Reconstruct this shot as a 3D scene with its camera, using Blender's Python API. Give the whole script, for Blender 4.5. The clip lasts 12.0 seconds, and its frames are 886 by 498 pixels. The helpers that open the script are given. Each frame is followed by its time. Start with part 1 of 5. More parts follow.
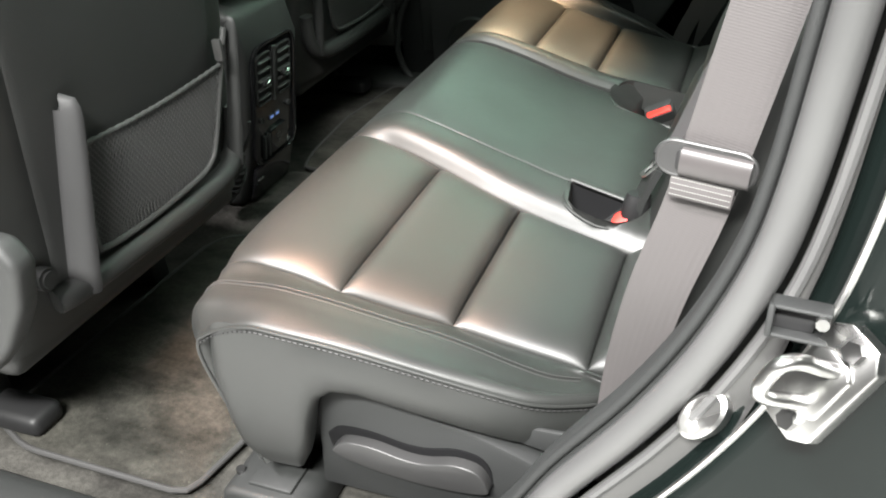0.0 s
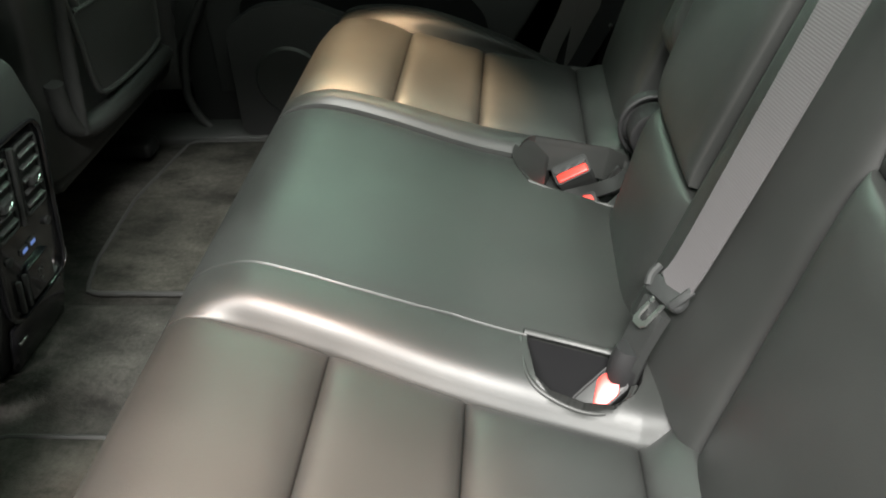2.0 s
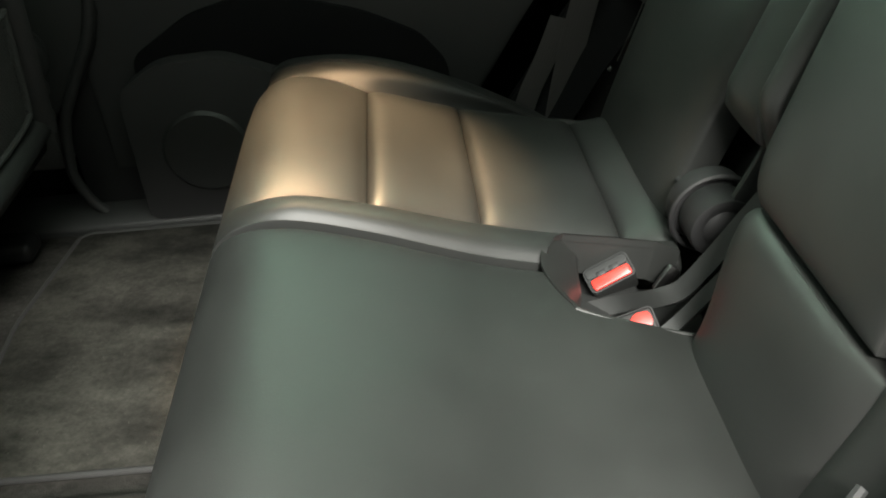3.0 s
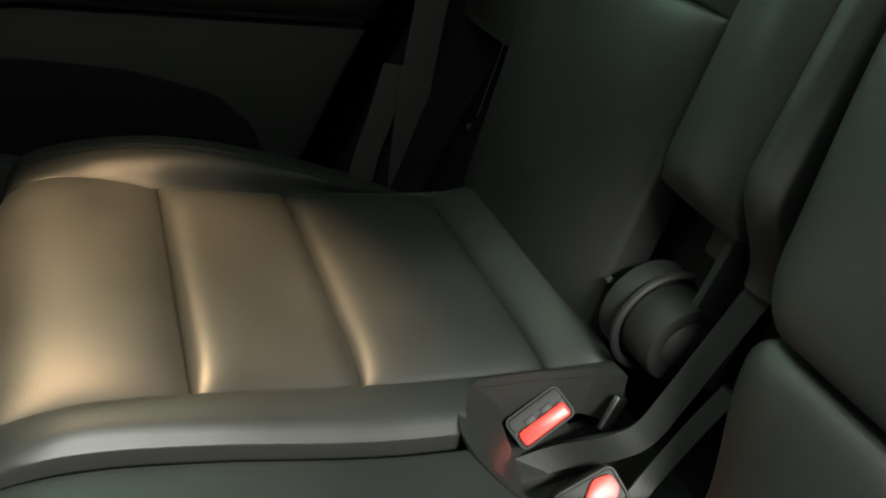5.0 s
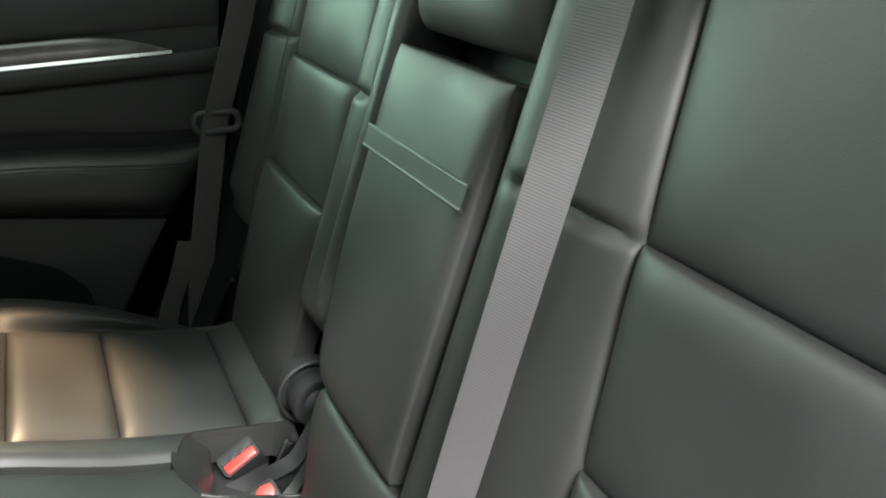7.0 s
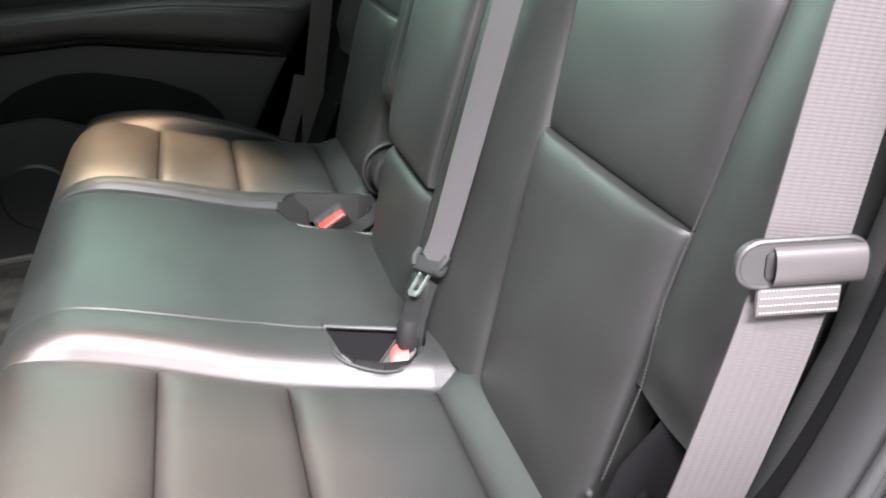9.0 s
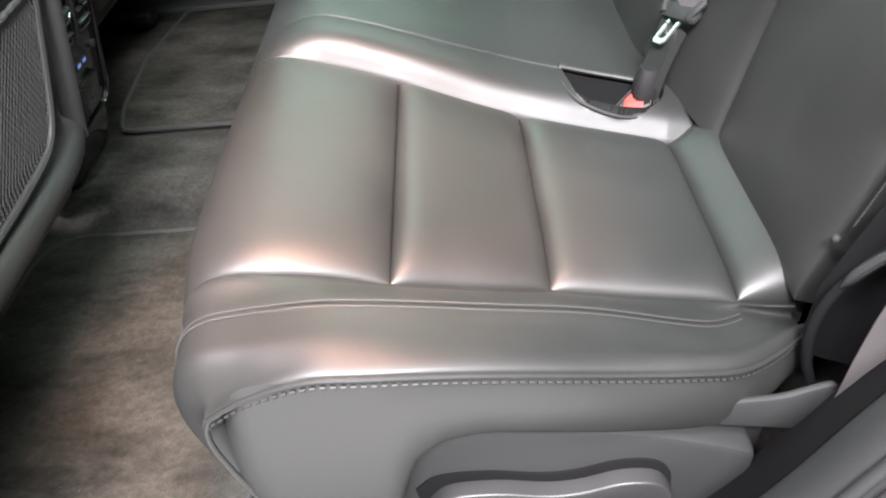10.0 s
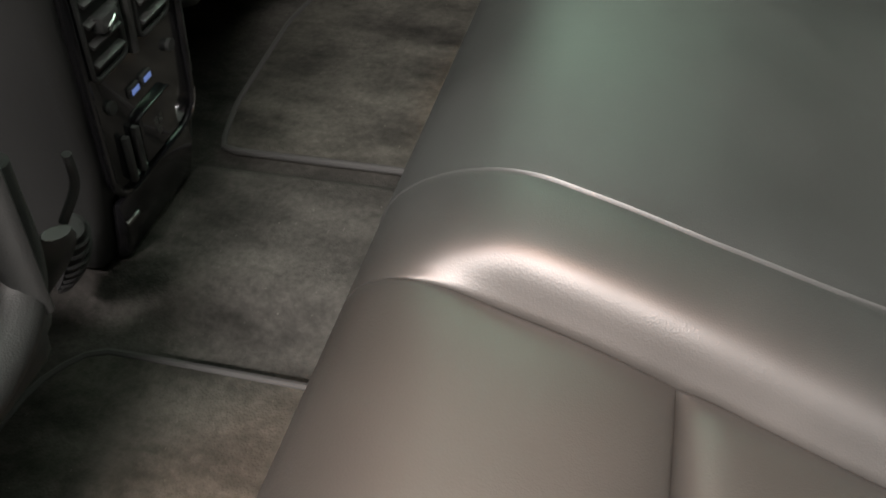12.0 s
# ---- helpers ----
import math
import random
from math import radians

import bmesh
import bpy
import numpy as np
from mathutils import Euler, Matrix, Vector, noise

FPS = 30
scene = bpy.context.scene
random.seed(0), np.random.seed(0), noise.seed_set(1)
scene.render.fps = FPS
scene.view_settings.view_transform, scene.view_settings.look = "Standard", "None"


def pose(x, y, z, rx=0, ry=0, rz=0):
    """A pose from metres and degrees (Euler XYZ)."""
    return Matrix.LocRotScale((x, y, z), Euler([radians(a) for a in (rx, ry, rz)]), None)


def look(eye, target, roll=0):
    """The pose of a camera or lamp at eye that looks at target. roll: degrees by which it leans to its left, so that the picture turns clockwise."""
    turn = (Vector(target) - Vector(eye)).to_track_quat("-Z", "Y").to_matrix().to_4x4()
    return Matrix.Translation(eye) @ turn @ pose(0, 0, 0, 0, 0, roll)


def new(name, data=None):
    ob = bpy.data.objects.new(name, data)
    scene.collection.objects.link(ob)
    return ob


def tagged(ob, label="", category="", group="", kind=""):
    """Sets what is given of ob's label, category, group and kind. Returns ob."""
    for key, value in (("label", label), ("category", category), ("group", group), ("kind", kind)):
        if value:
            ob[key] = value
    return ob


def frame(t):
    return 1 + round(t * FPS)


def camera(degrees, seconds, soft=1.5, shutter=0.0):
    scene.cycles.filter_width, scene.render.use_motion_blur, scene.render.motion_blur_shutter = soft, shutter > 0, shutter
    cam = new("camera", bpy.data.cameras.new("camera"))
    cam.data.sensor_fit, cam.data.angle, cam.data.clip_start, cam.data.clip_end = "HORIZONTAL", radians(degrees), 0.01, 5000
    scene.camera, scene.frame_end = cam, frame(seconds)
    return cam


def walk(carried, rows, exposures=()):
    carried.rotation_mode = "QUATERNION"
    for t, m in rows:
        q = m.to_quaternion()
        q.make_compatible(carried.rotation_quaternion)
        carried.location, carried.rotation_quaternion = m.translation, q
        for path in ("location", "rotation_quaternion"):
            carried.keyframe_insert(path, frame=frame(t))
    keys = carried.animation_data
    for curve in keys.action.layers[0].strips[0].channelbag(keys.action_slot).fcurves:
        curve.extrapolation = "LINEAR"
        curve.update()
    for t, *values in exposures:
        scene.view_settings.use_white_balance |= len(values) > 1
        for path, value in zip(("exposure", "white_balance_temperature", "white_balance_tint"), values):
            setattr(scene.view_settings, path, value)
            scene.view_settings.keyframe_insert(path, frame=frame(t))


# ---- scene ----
# ---------------------------------------------------------------- camera


def turn(yaw, pitch, roll):
    """Yaw to the left from +y, pitch up, roll as in look()."""
    return pose(0, 0, 0, 0, 0, yaw) @ pose(0, 0, 0, 90 + pitch) @ pose(0, 0, 0, 0, 0, roll)


cam = camera(57.3, 12.0, soft=2.0)
walk(cam, [
    (0.0, pose(0.622, -0.544, 0.883) @ turn(22.96, -31.69, -4.28)),
    (0.5, pose(0.519, -0.462, 0.864) @ turn(21.19, -32.10, -4.82)),
    (1.0, pose(0.453, -0.381, 0.867) @ turn(14.78, -32.86, -3.80)),
    (1.5, pose(0.413, -0.238, 0.861) @ turn(9.83, -33.49, -3.10)),
    (2.0, pose(0.383, -0.106, 0.858) @ turn(6.38, -34.64, -3.92)),
    (2.5, pose(0.307, 0.053, 0.848) @ turn(2.31, -34.75, -2.80)),
    (2.7, pose(0.272, 0.125, 0.842) @ turn(0.54, -35.13, -3.32)),
    (4.3, pose(0.234, 0.459, 0.757) @ turn(-13.79, -34.60, -1.04)),
    (4.5, pose(0.234, 0.484, 0.763) @ turn(-15.95, -34.79, -0.43)),
    (5.0, pose(0.229, 0.510, 0.770) @ turn(-20.05, -34.63, -0.84)),
    (5.5, pose(0.225, 0.470, 0.833) @ turn(-21.89, -33.19, -1.29)),
    (6.0, pose(0.222, 0.378, 0.899) @ turn(-23.76, -27.04, -1.27)),
    (6.5, pose(0.260, 0.234, 0.952) @ turn(-24.95, -24.39, -1.41)),
    (7.0, pose(0.340, 0.020, 0.961) @ turn(-25.38, -24.19, -1.62)),
    (7.2, pose(0.354, -0.060, 0.971) @ turn(-25.88, -24.13, -1.40)),
    (8.8, pose(0.334, -0.302, 0.848) @ turn(-17.42, -24.70, -3.64)),
    (9.0, pose(0.326, -0.308, 0.832) @ turn(-14.72, -27.06, -4.23)),
    (9.5, pose(0.291, -0.334, 0.786) @ turn(-7.11, -32.67, -4.51)),
    (10.0, pose(0.272, -0.342, 0.756) @ turn(2.37, -38.50, -5.89)),
    (10.5, pose(0.265, -0.291, 0.735) @ turn(10.05, -42.35, -6.94)),
    (11.0, pose(0.279, -0.142, 0.741) @ turn(15.00, -45.03, -8.68)),
    (11.5, pose(0.229, 0.043, 0.707) @ turn(15.89, -44.26, -5.97)),
    (12.0, pose(0.184, 0.209, 0.671) @ turn(18.61, -44.82, -5.58)),
], exposures=[(0, 0.1, 6600, 2), (1.0, 0.0, 6600, 1), (2.5, 0.08, 6800, 2), (4.3, -0.34, 6900, -2), (5.4, -0.56, 6800, -2), (6.2, -0.36, 6600, -3), (7.2, 0.3, 6500, 8), (8.8, 0.5, 6400, 14),
              (9.7, 0.33, 6400, 12), (10.5, -0.12, 6500, 9), (11.0, -0.3, 6800, 10), (12.0, -0.26, 7000, 10)])

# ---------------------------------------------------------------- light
# A dim hall: lamps added outside the open door, an added fill overhead, tinted glass across, reading lamps over both
# rear doors.
world = bpy.data.worlds.new("hall")
scene.world = world
world.use_nodes = True
world.node_tree.nodes["Background"].inputs[0].default_value = (0.85, 0.9, 0.86, 1)
world.node_tree.nodes["Background"].inputs[1].default_value = 0.012


def area_lamp(name, eye, target, sx, sy, watts, colour):
    data = bpy.data.lights.new(name, "AREA")
    data.shape, data.size, data.size_y, data.energy, data.color = "RECTANGLE", sx, sy, watts, colour
    ob = new(name, data)
    ob.matrix_world = look(eye, target)
    return ob


def spot_lamp(name, eye, target, half, watts, colour):
    data = bpy.data.lights.new(name, "SPOT")
    data.spot_size, data.spot_blend, data.energy, data.color = radians(2 * half), 0.3, watts, colour
    data.shadow_soft_size = 0.05
    ob = new(name, data)
    ob.matrix_world = look(eye, target)
    return ob


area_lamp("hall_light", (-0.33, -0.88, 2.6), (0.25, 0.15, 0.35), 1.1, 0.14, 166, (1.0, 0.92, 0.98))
# Added fill, unseen: reaches the seat backs under the roof edge.
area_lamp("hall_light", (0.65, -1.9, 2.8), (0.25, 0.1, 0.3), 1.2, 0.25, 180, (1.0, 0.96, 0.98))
# Added and unseen: lights the ground so it bounces onto the cushion side.
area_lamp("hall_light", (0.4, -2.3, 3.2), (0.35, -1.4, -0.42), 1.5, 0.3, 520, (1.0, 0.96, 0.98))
area_lamp("window_light", (0.1, 1.80, 1.10), (0.1, 0.7, 0.55), 1.7, 0.56, 24, (0.80, 1.0, 0.90))
# Added greenish fill just under the closed headliner; no glass above it.
area_lamp("roof_glass_light", (0.22, 0.7, 1.255), (0.22, 0.7, 0), 0.55, 0.9, 4.2, (0.86, 1.0, 0.93))
area_lamp("windscreen_light", (-1.55, 0.7, 1.15), (0.4, 0.7, 0.7), 1.2, 0.5, 1.1, (0.78, 1.0, 0.88))
spot_lamp("reading_light", (0.22, 0.06, 1.22), (0.155, 0.235, 0.37), 16.5, 104, (1.0, 0.54, 0.37))
spot_lamp("reading_light", (0.16, 1.32, 1.22), (0.18, 1.10, 0.37), 13, 170, (1.0, 0.64, 0.39))

# ---------------------------------------------------------------- materials


def material(name, colour, rough=0.5, metal=0.0, grain=None, bump=0.0, spread=0.0, big=6.0, wear=0.0, coat=0.0, spec=0.5):
    """Principled surface with variation at two scales: grain (fine relief, per metre) and big (stains)."""
    mat = bpy.data.materials.new(name)
    mat.use_nodes = True
    nt = mat.node_tree
    b = nt.nodes["Principled BSDF"]
    b.inputs["Base Color"].default_value = (*colour, 1)
    b.inputs["Roughness"].default_value = rough
    b.inputs["Metallic"].default_value = metal
    b.inputs["Coat Weight"].default_value = coat
    b.inputs["Specular IOR Level"].default_value = spec
    co = nt.nodes.new("ShaderNodeTexCoord")
    if spread or wear:
        n = nt.nodes.new("ShaderNodeTexNoise")
        n.inputs["Scale"].default_value, n.inputs["Detail"].default_value = big, 6
        nt.links.new(co.outputs["Object"], n.inputs["Vector"])
        if spread:
            r = nt.nodes.new("ShaderNodeMapRange")
            r.inputs[1].default_value, r.inputs[2].default_value = 0.3, 0.7
            r.inputs[3].default_value, r.inputs[4].default_value = 1 - spread, 1 + spread
            nt.links.new(n.outputs["Fac"], r.inputs[0])
            m = nt.nodes.new("ShaderNodeVectorMath")
            m.operation = "SCALE"
            m.inputs[0].default_value = colour
            nt.links.new(r.outputs[0], m.inputs["Scale"])
            nt.links.new(m.outputs[0], b.inputs["Base Color"])
        if wear:
            r = nt.nodes.new("ShaderNodeMapRange")
            r.inputs[1].default_value, r.inputs[2].default_value = 0.3, 0.7
            r.inputs[3].default_value, r.inputs[4].default_value = rough - wear, rough + wear
            nt.links.new(n.outputs["Fac"], r.inputs[0])
            nt.links.new(r.outputs[0], b.inputs["Roughness"])
    if grain:
        v = nt.nodes.new("ShaderNodeTexVoronoi")
        v.inputs["Scale"].default_value = grain
        nt.links.new(co.outputs["Object"], v.inputs["Vector"])
        n2 = nt.nodes.new("ShaderNodeTexNoise")
        n2.inputs["Scale"].default_value, n2.inputs["Detail"].default_value = grain * 0.05, 4
        nt.links.new(co.outputs["Object"], n2.inputs["Vector"])
        bp1 = nt.nodes.new("ShaderNodeBump")
        bp1.inputs["Strength"].default_value, bp1.inputs["Distance"].default_value = bump, 0.0006
        nt.links.new(v.outputs["Distance"], bp1.inputs["Height"])
        bp2 = nt.nodes.new("ShaderNodeBump")
        bp2.inputs["Strength"].default_value, bp2.inputs["Distance"].default_value = bump, 0.001
        nt.links.new(n2.outputs["Fac"], bp2.inputs["Height"])
        nt.links.new(bp1.outputs[0], bp2.inputs["Normal"])
        nt.links.new(bp2.outputs[0], b.inputs["Normal"])
    return mat


LEATHER = material("black_leather", (0.0185, 0.0195, 0.0185), 0.485, grain=1100, bump=0.12, spread=0.14, wear=0.06, big=9, spec=0.6)
THREAD = material("grey_thread", (0.036, 0.036, 0.035), 0.6)
DARK_THREAD = material("dark_thread", (0.02, 0.02, 0.02), 0.6)
PLASTIC = material("grained_black_plastic", (0.018, 0.019, 0.0185), 0.55, grain=900, bump=0.3, spread=0.12)
PLASTIC_GREY = material("dark_grey_trim", (0.021, 0.022, 0.022), 0.65, grain=900, bump=0.25, spread=0.1, spec=0.35)
LATCH = material("grey_latch_plastic", (0.027, 0.027, 0.027), 0.45, spread=0.08, wear=0.05)
DOOR_TRIM = material("soft_door_trim", (0.015, 0.015, 0.015), 0.6, grain=800, bump=0.3, spread=0.1)
DOOR_LOWER = material("grained_grey_door_trim", (0.02, 0.02, 0.0205), 0.65, grain=900, bump=0.25, spread=0.12)
PILLAR = material("grey_pillar_trim", (0.06, 0.06, 0.059), 0.6, grain=900, bump=0.2, spread=0.1)
GLOSS = material("gloss_black", (0.008, 0.008, 0.009), 0.12, spread=0.1, wear=0.03, coat=0.4)
CHROME = material("chrome", (0.8, 0.8, 0.8), 0.15, 1.0, spread=0.05, wear=0.04)
DULL_STEEL = material("dull_steel", (0.22, 0.22, 0.22), 0.35, 1.0, spread=0.1, wear=0.06)
STEEL = material("bright_steel", (0.60, 0.60, 0.59), 0.3, 1.0, spread=0.1, wear=0.06)
WOOD = material("dark_gloss_wood", (0.11, 0.10, 0.092), 0.22, spread=0.35, big=18, coat=0.5)


def carpet(name, colour, spread):
    """Short pile: brushed streaks, trodden patches, pale lint."""
    mat = material(name, colour, 0.95, grain=420, bump=1.0, spec=0.15)
    nt = mat.node_tree
    b = nt.nodes["Principled BSDF"]
    co = nt.nodes.new("ShaderNodeTexCoord")

    def noise(scale, stretch, detail, lo, hi, to_lo, to_hi):
        mp = nt.nodes.new("ShaderNodeMapping")
        mp.inputs["Scale"].default_value = stretch
        mp.inputs["Rotation"].default_value = (0, 0, 0.5)
        nt.links.new(co.outputs["Object"], mp.inputs["Vector"])
        n = nt.nodes.new("ShaderNodeTexNoise")
        n.inputs["Scale"].default_value, n.inputs["Detail"].default_value, n.inputs["Roughness"].default_value = scale, detail, 0.65
        nt.links.new(mp.outputs[0], n.inputs["Vector"])
        r = nt.nodes.new("ShaderNodeMapRange")
        for k, v in enumerate((lo, hi, to_lo, to_hi)):
            r.inputs[k + 1].default_value = v
        nt.links.new(n.outputs["Fac"], r.inputs[0])
        return r.outputs[0]
    patch = noise(7, (1, 2.0, 1), 5, 0.34, 0.66, 1 - spread, 1 + spread)
    fine = noise(150, (1, 1, 1), 3, 0.3, 0.7, 0.75, 1.25)
    lint = noise(340, (1, 0.25, 1), 2, 0.70, 0.76, 0.0, 1.6)
    m1 = nt.nodes.new("ShaderNodeMath")
    m1.operation = "MULTIPLY"
    nt.links.new(patch, m1.inputs[0])
    nt.links.new(fine, m1.inputs[1])
    m2 = nt.nodes.new("ShaderNodeMath")
    nt.links.new(m1.outputs[0], m2.inputs[0])
    nt.links.new(lint, m2.inputs[1])
    v = nt.nodes.new("ShaderNodeVectorMath")
    v.operation = "SCALE"
    v.inputs[0].default_value = colour
    nt.links.new(m2.outputs[0], v.inputs["Scale"])
    nt.links.new(v.outputs[0], b.inputs["Base Color"])
    return mat


CARPET = carpet("charcoal_carpet", (0.030, 0.029, 0.026), 0.6)
MAT = carpet("carpet_mat", (0.029, 0.028, 0.024), 0.65)
EDGE = material("mat_binding", (0.027, 0.0265, 0.026), 0.8, grain=800, bump=0.5)
EDGE_PALE = material("pale_thread", (0.2, 0.2, 0.19), 0.9)
NET = material("elastic_net", (0.036, 0.037, 0.036), 0.6)
# Near-black matte: shade put into the colour of recesses, gaps and far trim.
SHADE_BLACK = material("shade_black", (0.005, 0.005, 0.0055), 0.95, grain=1200, bump=0.3, spread=0.2, spec=0.15)
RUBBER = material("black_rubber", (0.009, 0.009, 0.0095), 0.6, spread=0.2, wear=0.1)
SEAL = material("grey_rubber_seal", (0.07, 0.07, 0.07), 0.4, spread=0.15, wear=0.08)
PAINT = material("black_body_paint", (0.004, 0.006, 0.0055), 0.12, spread=0.1, spec=0.15)
JAMB = material("grey_painted_metal", (0.04, 0.04, 0.039), 0.35, spread=0.12, wear=0.08)
HEADLINE = material("grey_headliner", (0.30, 0.30, 0.29), 0.95, grain=500, bump=0.4, spread=0.06)
RED = material("red_plastic", (0.62, 0.035, 0.025), 0.35, spread=0.05)
# Unseen floor, made this pale to reflect lamp light onto the car's side.
GROUND = material("pale_bounce_floor", (0.72, 0.72, 0.70), 0.8, grain=60, bump=0.4, spread=0.2, big=2)
GLASS = material("green_glass", (0.75, 0.95, 0.85), 0.02)
GLASS.node_tree.nodes["Principled BSDF"].inputs["Transmission Weight"].default_value = 1.0


def webbing(name, colour, weave=150, relief=0.16, cords=0.9):
    mat = material(name, colour, 0.6, spread=0.06)
    nt = mat.node_tree
    uv = nt.nodes.new("ShaderNodeUVMap")
    w = nt.nodes.new("ShaderNodeTexWave")
    w.bands_direction = "Y"
    w.inputs["Scale"].default_value = weave
    w.inputs["Distortion"].default_value = 0.3
    nt.links.new(uv.outputs[0], w.inputs["Vector"])
    cord = nt.nodes.new("ShaderNodeTexWave")
    cord.bands_direction = "X"
    cord.inputs["Scale"].default_value = 58
    cord.inputs["Distortion"].default_value = 0.4
    nt.links.new(uv.outputs[0], cord.inputs["Vector"])
    add = nt.nodes.new("ShaderNodeMath")
    add.operation = "MULTIPLY_ADD"
    add.inputs[1].default_value = cords
    nt.links.new(cord.outputs["Fac"], add.inputs[0])
    nt.links.new(w.outputs["Fac"], add.inputs[2])
    bp = nt.nodes.new("ShaderNodeBump")
    bp.inputs["Strength"].default_value, bp.inputs["Distance"].default_value = relief, 0.0007
    nt.links.new(add.outputs[0], bp.inputs["Height"])
    nt.links.new(bp.outputs[0], nt.nodes["Principled BSDF"].inputs["Normal"])
    return mat


BELT = webbing("grey_belt_webbing", (0.064, 0.059, 0.059), relief=0.16, cords=1.5)
BELT_SATIN = webbing("satin_belt_fold", (0.05, 0.046, 0.046), relief=0.06)
BELT_SATIN.node_tree.nodes["Principled BSDF"].inputs["Roughness"].default_value = 0.38
BELT_RIBBED = webbing("grey_ribbed_belt_webbing", (0.08, 0.075, 0.078), 120, 0.24, 0.0)


def glow(name, colour, strength):
    mat = material(name, (0.02, 0.02, 0.02), 0.4)
    b = mat.node_tree.nodes["Principled BSDF"]
    b.inputs["Emission Color"].default_value = (*colour, 1)
    b.inputs["Emission Strength"].default_value = strength
    return mat


BLUE = glow("blue_port_light", (0.25, 0.4, 1.0), 0.5)
LAMP_LENS = glow("lamp_lens", (1.0, 0.75, 0.5), 2.0)

# ---------------------------------------------------------------- mesh helpers


def thing(name, label, category, group="", kind="", at=(0, 0, 0)):
    ob = new(name)
    ob.location = at
    return tagged(ob, label, category, group, kind)


def part(name, bm, mat, parent=None, label="", sharp=38):
    bmesh.ops.recalc_face_normals(bm, faces=bm.faces)
    me = bpy.data.meshes.new(name)
    bm.to_mesh(me)
    bm.free()
    me.polygons.foreach_set("use_smooth", [True] * len(me.polygons))
    me.set_sharp_from_angle(angle=radians(sharp))
    me.materials.append(mat)
    ob = new(name, me)
    if parent:
        ob.parent = parent
        p = parent
        off = Vector((0, 0, 0))
        while p:
            off += p.location
            p = p.parent
        ob.location = -off
    if label:
        tagged(ob, label)
    return ob


def solid(name, bm, mat, label, category, kind="", group="", sharp=38):
    return tagged(part(name, bm, mat, sharp=sharp), label, category, group, kind)


def add_grid(bm, rows, wrap_u=False, wrap_v=False):
    """Faces over a table of points; rows run along u."""
    vs = [[bm.verts.new(p) for p in row] for row in rows]
    nu, nv = len(vs), len(vs[0])
    for i in range(nu if wrap_u else nu - 1):
        for j in range(nv if wrap_v else nv - 1):
            a, b = vs[i], vs[(i + 1) % nu]
            bm.faces.new((a[j], b[j], b[(j + 1) % nv], a[(j + 1) % nv]))
    return vs


def spline(points, n):
    """n points along a smooth curve through the given ones."""
    pts = [Vector(p) for p in points]
    pts = [2 * pts[0] - pts[1]] + pts + [2 * pts[-1] - pts[-2]]
    out = []
    m = len(pts) - 3
    for k in range(n):
        t = k / (n - 1) * m
        i = min(int(t), m - 1)
        t -= i
        a, b, c, d = pts[i:i + 4]
        out.append(0.5 * (2 * b + (c - a) * t + (2 * a - 5 * b + 4 * c - d) * t * t + (3 * b - a - 3 * c + d) * t ** 3))
    return out


def even(points, n):
    """The same line with n points at even steps of length."""
    pts = [Vector(p) for p in points]
    d = [0.0]
    for a, b in zip(pts, pts[1:]):
        d.append(d[-1] + (b - a).length)
    out = []
    for k in range(n):
        s = d[-1] * k / (n - 1)
        i = max(j for j in range(len(d)) if d[j] <= s + 1e-9)
        i = min(i, len(pts) - 2)
        out.append(pts[i].lerp(pts[i + 1], (s - d[i]) / max(d[i + 1] - d[i], 1e-9)))
    return out


def tube(bm, points, r, seg=8, closed=False, flat=1.0):
    pts = [Vector(p) for p in points]
    n = len(pts)
    rows = []
    up = Vector((0.13, 0.21, 0.97))
    for i in range(n):
        a = pts[i - 1] if (i or closed) else pts[0]
        b = pts[(i + 1) % n] if (i < n - 1 or closed) else pts[-1]
        t = (b - a).normalized()
        side = t.cross(up)
        if side.length < 1e-3:
            side = t.orthogonal()
        side.normalize()
        up = side.cross(t).normalized()
        rr = r(i / (n - 1)) if callable(r) else r
        rows.append([pts[i] + rr * (math.cos(2 * math.pi * k / seg) * side + flat * math.sin(2 * math.pi * k / seg) * up) for k in range(seg)])
    vs = add_grid(bm, rows, wrap_u=closed, wrap_v=True)
    if not closed:
        bm.faces.new(vs[0])
        bm.faces.new(vs[-1])
    return bm


def tube_bm(points, r, seg=8, closed=False, flat=1.0):
    return tube(bmesh.new(), points, r, seg, closed, flat)


def box(bm, lo, hi, bevel=0.003, m=None, seg=2):
    made = bmesh.ops.create_cube(bm, size=1)["verts"]
    lo, hi = Vector(lo), Vector(hi)
    for v in made:
        v.co = Vector((lo[k] + (v.co[k] + 0.5) * (hi[k] - lo[k]) for k in range(3)))
    if bevel:
        edges = list({e for v in made for e in v.link_edges})
        made = [v for v in bmesh.ops.bevel(bm, geom=edges, offset=bevel, segments=seg, affect="EDGES", profile=0.5)["verts"]]
        made = list({v for v in made})
    if m:
        bmesh.ops.transform(bm, matrix=m, verts=made)
    return bm


def box_bm(lo, hi, bevel=0.003, m=None, seg=2):
    return box(bmesh.new(), lo, hi, bevel, m, seg)


